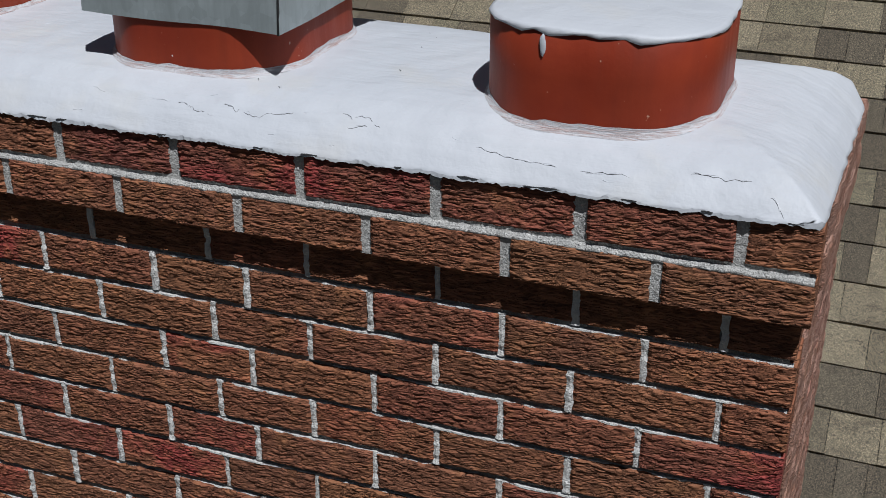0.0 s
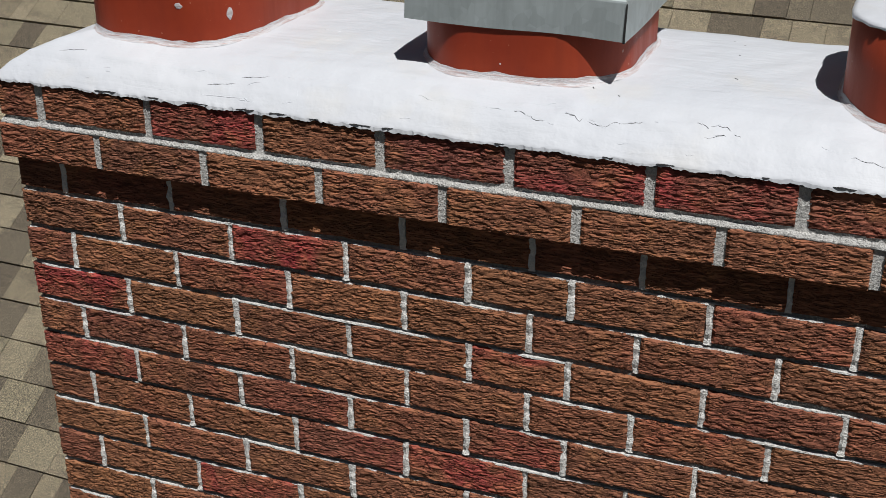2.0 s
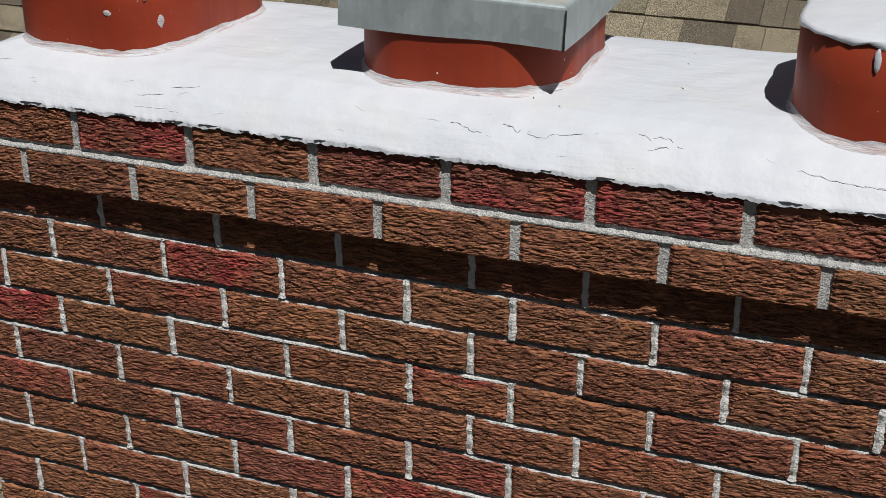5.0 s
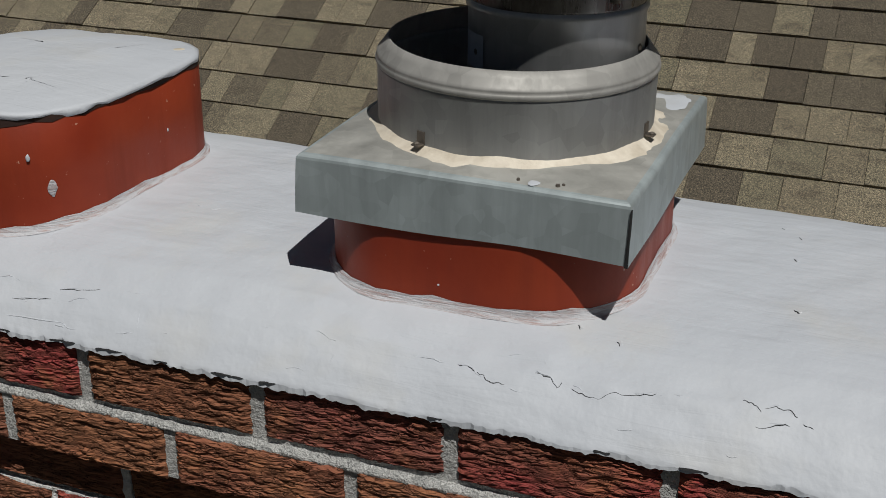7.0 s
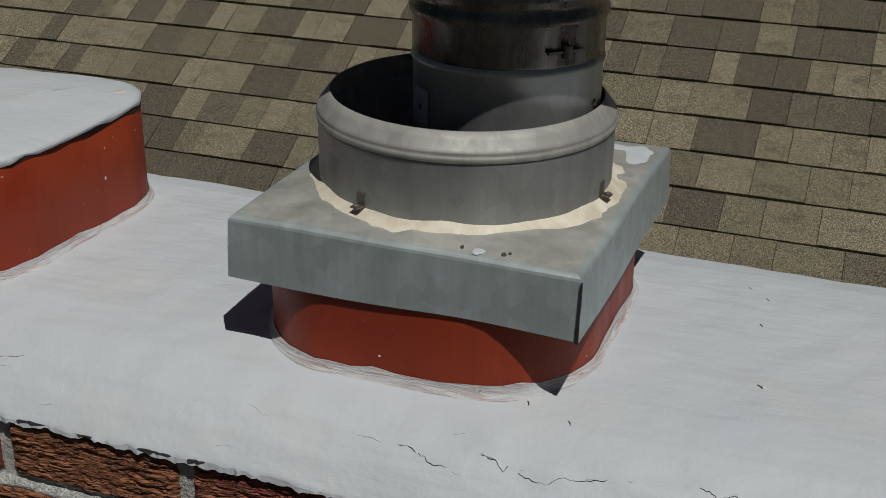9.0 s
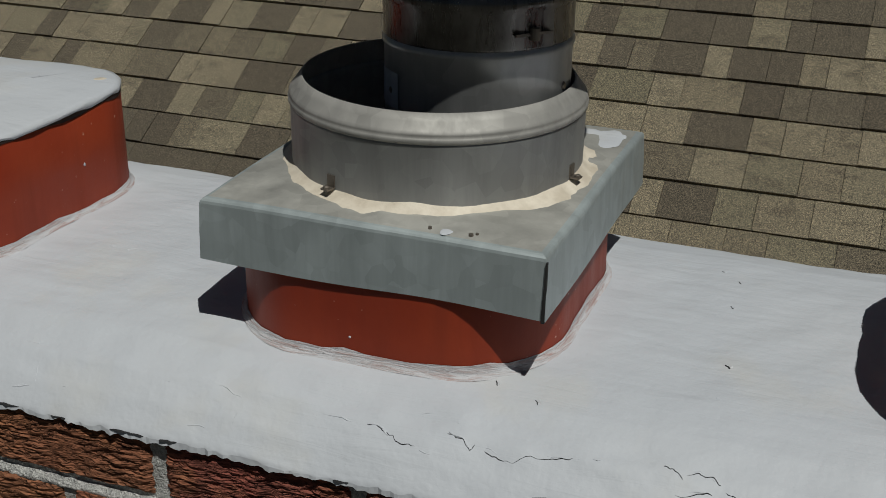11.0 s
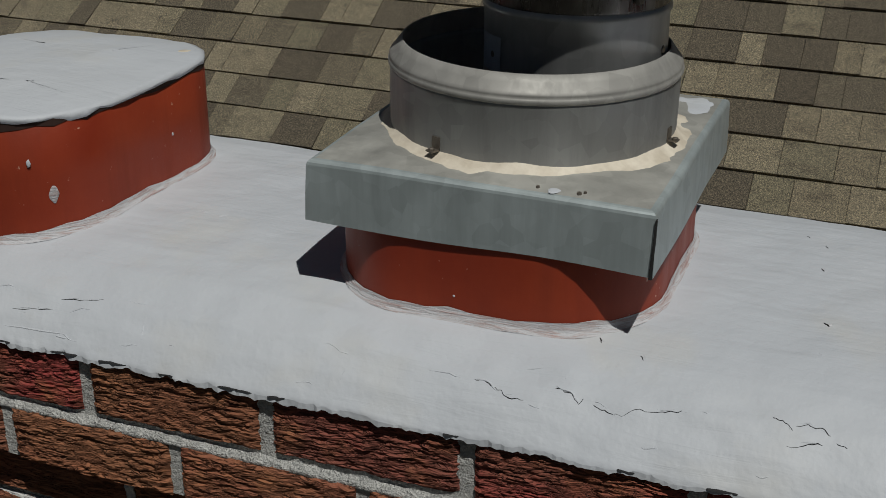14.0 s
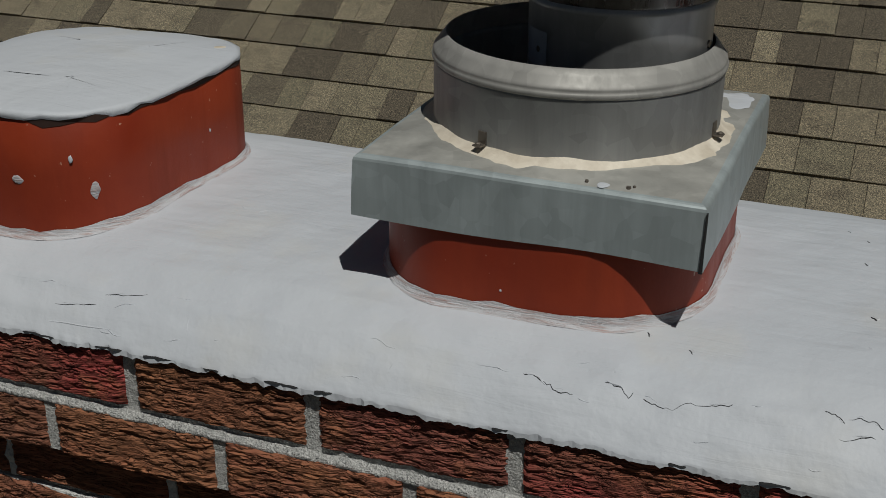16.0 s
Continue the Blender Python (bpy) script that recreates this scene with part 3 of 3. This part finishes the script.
for x, y in ((0.090, 0.109), (0.131, 0.097), (0.276, 0.20), (0.26, 0.388), (0.238, 0.412), (0.262, 0.321)):
    ridge_crack(((x, y), (x + 0.005, y - 0.007)), 0.0022)
    crack_shade(((x - 0.001, y - 0.001), (x + 0.003, y - 0.008)), 0.0009)
def slit_shade(x0, x1):
    """Dark bar as slit shade, where the coating has lifted along the front lip."""
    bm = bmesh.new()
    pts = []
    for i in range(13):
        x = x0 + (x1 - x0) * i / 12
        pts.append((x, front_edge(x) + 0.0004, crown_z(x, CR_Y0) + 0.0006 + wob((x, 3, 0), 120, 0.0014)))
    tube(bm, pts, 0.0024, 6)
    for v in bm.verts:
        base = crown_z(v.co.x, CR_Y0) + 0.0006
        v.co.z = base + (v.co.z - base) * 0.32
    part("lip_slit_shade", bm, CRACK_SHADE, chimney)


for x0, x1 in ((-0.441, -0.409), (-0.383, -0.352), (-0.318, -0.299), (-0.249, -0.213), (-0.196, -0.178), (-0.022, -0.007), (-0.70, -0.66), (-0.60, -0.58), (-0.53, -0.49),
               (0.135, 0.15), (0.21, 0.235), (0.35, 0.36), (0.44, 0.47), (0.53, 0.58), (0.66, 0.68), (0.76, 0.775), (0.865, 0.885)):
    slit_shade(x0, x1)
dice = random.Random(11)
for i in range(22):
    x, y = dice.uniform(CR_X0 + 0.05, CR_X1 - 0.07), 0.012 + 0.10 * dice.random() ** 1.6
    a, l = dice.uniform(-0.5, 0.5), dice.uniform(0.008, 0.03)
    ridge_crack(((x, y), (x + l * math.cos(a), y + l * math.sin(a) * 0.5)), dice.uniform(0.0006, 0.0012))
for i in range(14):
    x, y = dice.uniform(0.18, 0.40), dice.uniform(0.12, 0.42)
    l = dice.uniform(0.004, 0.012)
    ridge_crack(((x, y), (x + l, y + dice.uniform(-l, l))), dice.uniform(0.0006, 0.0012))

# ---- clay flues ----
def flue(cx, cy, wx, wy, r, base, top, plug, label, dome=0.006):
    ob = empty("chimney_flue", pose(cx, cy, base))
    tagged(ob, label, "chimney flue", "clay flues on the crown")
    bm = bmesh.new()
    loops = [round_rect(0, 0, wx, wy, r, z - base) for z in (base - 0.03, base + 0.02, base + 0.06, top - 0.004, top)]
    loops[-1] = round_rect(0, 0, wx, wy, r, top - base, grow=-0.004)
    loops += [round_rect(0, 0, wx - 0.05, wy - 0.05, r * 0.8, top - base), round_rect(0, 0, wx - 0.05, wy - 0.05, r * 0.8, -0.02)]
    rings(bm, loops, True)
    part("clay_tile", bm, CLAY, ob, "orange-red painted clay tile", True)
    # Brushed coating that climbs the foot of the tile.
    bm = bmesh.new()
    ringset = []
    for k, (g, dz) in enumerate(((0.0006, 0.012), (0.0014, 0.008), (0.003, 0.004), (0.0068, 0.0002))):
        loop = round_rect(0, 0, wx, wy, r, 0, grow=g)
        out = []
        for p in loop:
            w = Vector((p.x + cx, p.y + cy, k))
            zz = crown_z(p.x + cx, p.y + cy) - base + dz * (0.75 + 0.5 * noise.noise(w * 9)) + (wob(w, 60, 0.004) if k == 0 else wob(w, 80, 0.0012))
            out.append(Vector((p.x, p.y, zz)))
        ringset.append(out)
    rings(bm, ringset)
    part("coating_fillet", bm, SMEAR, ob, "streaky white coating brushed round the foot", True)
    if plug:
        bm = bmesh.new()
        loops = []
        for k, (g, dz) in enumerate(((0.0008, -0.004), (0.0022, -0.002), (0.0020, 0.0025), (-0.005, 0.0045), (-0.05, 0.0045 + dome * 0.5), (-0.11, 0.0045 + dome))):
            loop = round_rect(0, 0, wx, wy, r, 0, grow=g)
            out = []
            for p in loop:
                w = Vector((p.x + cx, p.y + cy, 0))
                rag = wob(w, 28, 0.005) + wob(w, 100, 0.0045) + wob(w, 240, 0.002) if k < 2 else wob(w, 16, 0.0024) + wob(w, 60, 0.0012)
                gr = wob(w, 40, 0.0028) + wob(w, 130, 0.0016) if k < 3 else 0.0
                d = Vector((p.x, p.y, 0)).normalized() * gr
                out.append(Vector((p.x, p.y, top - base + dz + rag)) + d)
            loops.append(out)
        rings(bm, loops, True)
        part("mortar_plug", bm, CROWN, ob, "white domed mortar plug with a ragged edge", True)
    return ob


LEFT = flue(-0.645, 0.278, 0.320, 0.368, 0.104, 2.104, 2.231, True, "orange-red clay flue sealed with white mortar", 0.008)
MID = flue(-0.0335, 0.2645, 0.326, 0.327, 0.097, 2.102, 2.205, False, "orange-red clay flue under a sheet-metal cap")
RIGHT = flue(0.586, 0.240, 0.320, 0.330, 0.110, 2.098, 2.221, True, "orange-red clay flue sealed with white mortar and a drip")



def blob(parent, name, material, centre, axes_m, rx, rz, thick, label=""):
    """A thin ragged dab with rounded edges, lying on the plane of axes_m at centre."""
    bm = bmesh.new()
    loops = []
    for g, d in ((1.0, 0.0), (0.92, 0.7), (0.55, 1.0)):
        loop = []
        for i in range(18):
            a = 2 * math.pi * i / 18
            k = g * (1 + 0.35 * noise.noise(Vector((math.cos(a) * 1.7 + rx * 900, math.sin(a) * 1.7, rz * 700))))
            loop.append(Vector((rx * k * math.cos(a), rz * k * math.sin(a), thick * d)))
        loops.append(loop)
    rings(bm, loops, True)
    bm.transform(Matrix.Translation(centre) @ axes_m)
    return part(name, bm, material, parent, label, True)


bm = bmesh.new()
upper, lower = [], []
for p in round_rect(0, 0, 0.320, 0.368, 0.104, 0, grow=0.0005):
    w = Vector((p.x, p.y, 3.0))
    run = max(0.0, wob(w, 14, 0.016) + wob(w, 70, 0.006) + (0.004 if p.x > 0.08 else -0.002))
    upper.append(Vector((p.x, p.y, 0.1265)))
    lower.append(Vector((p.x, p.y, 0.1225 - run)))
rings(bm, [lower, upper])
part("dark_edge_band", bm, DARK_BAND, LEFT, "dark ragged band under the plug")

FACING = pose(0, 0, 0, 90, 0, 0)
blob(LEFT, "chip", SMEAR, (0.130, -0.1535, 0.043), pose(0, 0, 0, 0, 0, 47) @ FACING, 0.005, 0.0095, 0.0006, "chalky scuff")
blob(LEFT, "chip", CROWN, (0.1137, -0.1672, 0.080), pose(0, 0, 0, 0, 0, 35) @ FACING, 0.0022, 0.0045, 0.0016)
blob(LEFT, "chip", SMEAR, (0.055, -0.1842, 0.055), pose(0, 0, 0, 0, 0, 6) @ FACING, 0.007, 0.005, 0.0008)
blob(LEFT, "chip", CROWN, (0.1605, 0.03, 0.06), FACING @ pose(0, 0, 0, 0, 90, 0), 0.0015, 0.002, 0.001)
blob(LEFT, "crumb", SEALANT, (0.120, 0.128, 0.128), pose(0, 0, 0, 0, 0, 40), 0.013, 0.009, 0.006, "crumbly pale mortar at the corner")
blob(LEFT, "crumb", CROWN, (0.136, 0.108, 0.126), pose(0, 0, 0, 0, 0, 60), 0.008, 0.006, 0.005)
blob(MID, "chip", CROWN, (-0.016, -0.1635, 0.017), FACING, 0.0012, 0.0011, 0.0008)
blob(RIGHT, "paint_drip", CROWN, (-0.057, -0.1645, 0.103), FACING @ pose(0, 0, 0, 0, 0, 0), 0.0042, 0.015, 0.003, "white run of coating")

# ---- sheet-metal flue cap with ring and vent pipe ----
TILT_CAP = 1.2
cap = empty("flue_cap", pose(-0.0318, 0.098, 2.2325, TILT_CAP, 1.1, 0))
tagged(cap, "galvanised sheet-metal flue cap, slightly tilted, on the clay flue", "flue cap")
W, WY = 0.332, 0.352
bm = bmesh.new()
hw = W / 2
segs = 16


def skirt_point(k, lvl):
    """Outline of the bent skirt, with softly rounded corners; lvl 0 is the top fold, 1 the lower hem."""
    side, t = k // segs, (k % segs) / segs
    cs = ((-hw, 0), (hw, 0), (hw + 0.004, WY), (-hw, WY))
    (xa, ya), (xb, yb) = cs[side], cs[(side + 1) % 4]
    x, y = xa + (xb - xa) * t, ya + (yb - ya) * t
    return x, y


loops = []
for lvl, (g, dz) in enumerate(((-0.0070, 0.0), (-0.0045, -0.0004), (-0.0024, -0.0014), (-0.0010, -0.0030), (-0.0002, -0.0055), (0.0010, -0.031), (0.0018, -0.0605))):
    loop = []
    for k in range(4 * segs):
        x, y = skirt_point(k, lvl)
        bow = wob((x * 3, y * 3, 4), 3, 0.002) * lvl / 5
        f = 1 + (g + bow) / hw
        zz = dz + wob((x, y, 9), 7, 0.0015)
        if lvl == 6:
            zz += 0.002 * math.sin(x * 18 + y * 7)
        loop.append(Vector((x * f, hw + (y - hw) * f, zz)))
    loops.append(loop)
made = rings(bm, loops)
# thickness: the inside of the skirt
inside = [[bm.verts.new((p.x * 0.991, hw + (p.y - hw) * 0.991, p.z)) for p in loop] for loop in (loops[6], loops[4])]
n = len(inside[0])
for i in range(n):
    k = (i + 1) % n
    bm.faces.new((made[6][i], made[6][k], inside[0][k], inside[0][i]))
    bm.faces.new((inside[0][i], inside[0][k], inside[1][k], inside[1][i]))
CXR, CYR, RR = -0.0012, 0.180, 0.1435
part("cap_sheet", bm, GALV, cap, "grey galvanised sheet folded down at its edges")
bm = bmesh.new()
across = []
for f in range(7):
    loop = []
    for p in loops[0]:
        d = Vector((p.x - CXR, p.y - CYR, 0)).normalized() * (RR - 0.004)
        q = p.lerp(Vector((CXR + d.x, CYR + d.y, 0.004)), f / 6)
        loop.append(q + Vector((0, 0, wob((q.x, q.y, 2), 16, 0.0016) * (0 < f))))
    across.append(loop)
rings(bm, across)
part("cap_top", bm, GALV_TOP, cap, "dusty weathered top of the cap", True)
# open seam at a front corner, its shade put in as a black wedge
bm = bmesh.new()
seam = [bm.verts.new(p) for p in ((hw - 0.0003, -0.0022, -0.006), (hw - 0.0018, -0.0036, -0.0612), (hw + 0.0014, -0.0034, -0.0612), (hw + 0.0012, -0.0016, -0.006),
                                  (hw - 0.0003, 0.002, -0.006), (hw - 0.0018, 0.002, -0.0612), (hw + 0.0012, 0.002, -0.0612), (hw + 0.0010, 0.002, -0.006))]
for f in ((0, 1, 2, 3), (3, 2, 6, 7), (4, 5, 1, 0), (0, 3, 7, 4), (1, 5, 6, 2)):
    bm.faces.new([seam[i] for i in f])
part("seam_shade", bm, FELT_AND_SEAM, cap, "black wedge as the shade in an open seam")


def lathe(profile, n=72):
    bm = bmesh.new()
    rings(bm, [circle(CXR, CYR, r, z, n) for r, z in profile])
    return bm


part("ring_collar", lathe([(RR, 0.0), (RR, 0.0625), (RR + 0.001, 0.0655), (RR - 0.003, 0.0665), (RR - 0.004, 0.060), (RR - 0.004, -0.02)]), GALV_RING, cap, "weathered metal ring standing on the cap", True)
part("rolled_rim", lathe([(RR - 0.003, 0.0645), (RR + 0.001, 0.0655), (RR + 0.0020, 0.0670), (RR + 0.0023, 0.0690), (RR + 0.0017, 0.0710), (RR + 0.0006, 0.0720), (RR + 0.0010, 0.0738),
                          (RR + 0.0006, 0.0756), (RR - 0.0012, 0.0775), (RR - 0.0062, 0.0842), (RR - 0.0112, 0.0908), (RR - 0.0124, 0.0910), (RR - 0.0122, 0.0898),
                          (RR - 0.0065, 0.0815), (RR - 0.004, 0.066)]), DUSTY, cap, "dusty rolled rim with an inward lip", True)
bm = bmesh.new()
loops = []
for k, (g, dz) in enumerate(((-0.001, 0.010), (0.003, 0.0065), (0.007, 0.0042), (0.012, 0.0024), (0.016, 0.0004))):
    loop = []
    for p in circle(CXR, CYR, RR, 0, 96):
        w = p * 1.0
        d = Vector((p.x - CXR, p.y - CYR, 0)).normalized()
        gg = g + (wob((p.x, p.y, 1), 18, 0.007) + wob((p.x, p.y, k), 70, 0.004)) * (k >= 3) + wob((p.x, p.y, 5), 20, 0.0015)
        q = p + d * gg
        loop.append(Vector((q.x, q.y, dz * (1 + 0.4 * noise.noise(w * 20)) + wob((p.x, p.y, 0), 50, 0.001))))
    loops.append(loop)
rings(bm, loops)
part("sealant_bead", bm, SEALANT, cap, "cream sealant smeared round the ring", True)


def clip(angle):
    a = radians(angle)
    holder = Matrix.Translation((CXR + RR * math.cos(a), CYR + RR * math.sin(a), 0.006)) @ pose(0, 0, 0, 0, 0, angle - 90)
    bm = bmesh.new()
    add_box(bm, -0.0045, 0.0045, 0.0, 0.0014, 0.004, 0.017)
    add_box(bm, -0.0045, 0.0045, 0.0, 0.010, 0.004, 0.0055)
    bm.transform(holder)
    c = part("clip", bm, STEEL, cap, "small bent steel clip")
    bm = bmesh.new()
    rings(bm, [circle(0, 0.007, 0.003, 0.0055, 10), circle(0, 0.007, 0.003, 0.0072, 10), circle(0, 0.007, 0.0015, 0.008, 10)], True)
    bm.transform(holder)
    part("screw", bm, STEEL, c)


for angle in (249, 352, 100):
    clip(angle)
# Studs on the cap top: the first stands for a nail, the second for a hole.
for x, y, r in ((0.0945, 0.013, 0.0026), (0.0565, 0.014, 0.002), (0.099, 0.016, 0.0018)):
    bm = bmesh.new()
    rings(bm, [circle(x, y, r, 0.0, 8), circle(x, y, r * 0.8, 0.003, 8)], True)
    part("screw", bm, STEEL, cap)

FLAT = pose(0, 0, 0)
blob(cap, "paint_patch", CROWN, (0.138, 0.300, 0.0014), FLAT, 0.018, 0.034, 0.0006, "flaking white paint")
blob(cap, "paint_patch", CROWN, (0.118, 0.318, 0.0014), FLAT, 0.024, 0.011, 0.0006)
blob(cap, "paint_patch", CROWN, (0.148, 0.315, 0.0010), FLAT, 0.010, 0.016, 0.0006)
blob(cap, "paint_patch", CROWN, (0.098, 0.050, 0.0014), FLAT, 0.022, 0.005, 0.0005)
blob(cap, "paint_patch", CROWN, (0.072, 0.013, 0.0010), FLAT, 0.006, 0.007, 0.0006)
blob(cap, "paint_patch", CROWN, (-0.104, 0.068, 0.0016), FLAT, 0.005, 0.004, 0.0008)

vent = empty("vent_pipe", pose(0.008, 0.278, 2.21))
tagged(vent, "dark mottled metal vent pipe inside the ring", "vent pipe")


def vent_lathe(profile, n=64):
    bm = bmesh.new()
    rings(bm, [circle(0, 0, r, z, n) for r, z in profile])
    return bm


P = 0.089
part("lower_sleeve", vent_lathe([(P, -0.05), (P, 0.150), (P + 0.002, 0.153), (P + 0.002, 0.157), (P - 0.001, 0.160)]), SLEEVE, vent, "dull steel lower sleeve", True)
part("locking_band", vent_lathe([(P - 0.001, 0.158), (P + 0.001, 0.162), (P + 0.001, 0.192), (P + 0.004, 0.197), (P + 0.004, 0.203), (P + 0.001, 0.208),
                                 (P + 0.001, 0.213), (P + 0.0045, 0.218), (P + 0.0045, 0.224), (P - 0.002, 0.230), (P - 0.012, 0.234)]), PIPE, vent, "dark locking band with beads", True)
part("upper_pipe", vent_lathe([(P - 0.014, 0.22), (P - 0.014, 0.31)]), GALV_RING, vent, "grey upper pipe", True)
part("rain_hood", vent_lathe([(P - 0.014, 0.300), (0.163, 0.282), (0.166, 0.284), (0.164, 0.290), (0.02, 0.345), (0.0005, 0.347)]), GALV_RING, vent, "round metal rain hood", True)
bm = bmesh.new()
add_box(bm, -0.020, 0.020, -0.003, 0.0, 0.1728, 0.1752)
rings(bm, [circle(0, -0.003, 0.0045, 0.1685, 12), circle(0, -0.003, 0.0045, 0.1795, 12)], True, True)
bm.transform(pose(0, 0, 0, 0, 0, 12) @ Matrix.Translation((0.0, -P, 0)))
bm.transform(pose(0, 0, 0, 0, 0, 40))
part("band_bolt", bm, STEEL, vent, "steel bolt of the locking band")
bm = bmesh.new()
pts = [(radians(a), z) for z in (0.096, 0.130) for a in (211, 219, 227, 235)]
vs = [bm.verts.new(((P + 0.0012) * math.cos(a), (P + 0.0012) * math.sin(a), z)) for a, z in pts]
for i in range(3):
    bm.faces.new((vs[i], vs[i + 1], vs[i + 5], vs[i + 4]))
part("sticker", bm, PAPER, vent, "small faded sticker")
# Added discs stand for the sticker's hole, a rivet, a dark hole, a dimple.
for a, z in ((226, 0.112), (263, 0.088), (352, 0.118), (341, 0.092)):
    bm = bmesh.new()
    rings(bm, [circle(0, 0, 0.0042, 0, 10), circle(0, 0, 0.003, 0.0014, 10)], True)
    bm.transform(pose(P * math.cos(radians(a)), P * math.sin(radians(a)), z, 90, 0, a + 90))
    part("rivet_hole_mark", bm, STEEL, vent)

# ---- roof shingles ----
UP = Vector((0, math.cos(PITCH), math.sin(PITCH)))
OUT = Vector((0, -math.sin(PITCH), math.cos(PITCH)))
SH = {}
SKEW = 0.0108


def shingle_points(w, thick):
    l = COURSE + 0.03
    return [Vector((x, 0, 0)) + UP * (u - SKEW * x) + OUT * o for (u, o) in ((0, 0.001), (0, thick), (l, 0.0055), (l, 0.0)) for x in (0.0, w)]


FACES = ((0, 1, 3, 2), (2, 3, 5, 4), (0, 2, 4, 6), (1, 7, 5, 3), (4, 5, 7, 6))


def shingle_mesh(w, thick):
    key = (round(w / 0.01), thick)
    if key not in SH:
        me = bpy.data.meshes.new("shingle")
        me.from_pydata([tuple(p) for p in shingle_points(key[0] * 0.01, thick)], [], FACES)
        me.materials.append(SHINGLE)
        SH[key] = me
    return SH[key], key[0] * 0.01


rnd = random.Random(5)
far_v, far_f = [], []
singles = 0
course = -22
first_u = 3.9956 - 50 * COURSE
while True:
    u = first_u + course * COURSE
    y = u * math.cos(PITCH)
    if y > RIDGE_Y - 0.05:
        break
    if y > EAVE_Y:
        x = X_L + rnd.uniform(0, 0.15)
        while x < X_R - 0.1:
            w = rnd.choice((0.08, 0.10, 0.12, 0.14, 0.16, 0.19))
            thick = 0.018 if rnd.random() < 0.5 else 0.014
            inside = CX0 - 0.01 < x + w and x < CX1 + 0.01 and -0.2 < y < DEPTH + 0.02
            if not inside:
                near = -1.75 < x < 1.2 and 1.75 < y < 3.5 and singles < 300
                if near:
                    me, w = shingle_mesh(w, thick)
                    ob = new("shingle", me)
                    ob.parent = roof
                    ob.location = Vector((x, y, roof_z(y) + 0.002)) - UP * (SKEW * x)
                    singles += 1
                else:
                    k = len(far_v)
                    o = Vector((x, y, roof_z(y) + 0.002)) - UP * (SKEW * x)
                    far_v += [tuple(p + o) for p in shingle_points(w, thick)]
                    far_f += [tuple(k + i for i in f) for f in FACES]
            x += w + 0.0018
    course += 1
me = bpy.data.meshes.new("shingle_field")
me.from_pydata(far_v, [], far_f)
me.materials.append(SHINGLE_FAR)
field = new("shingle_field", me)
field.parent = roof
tagged(field, kind="stuff")
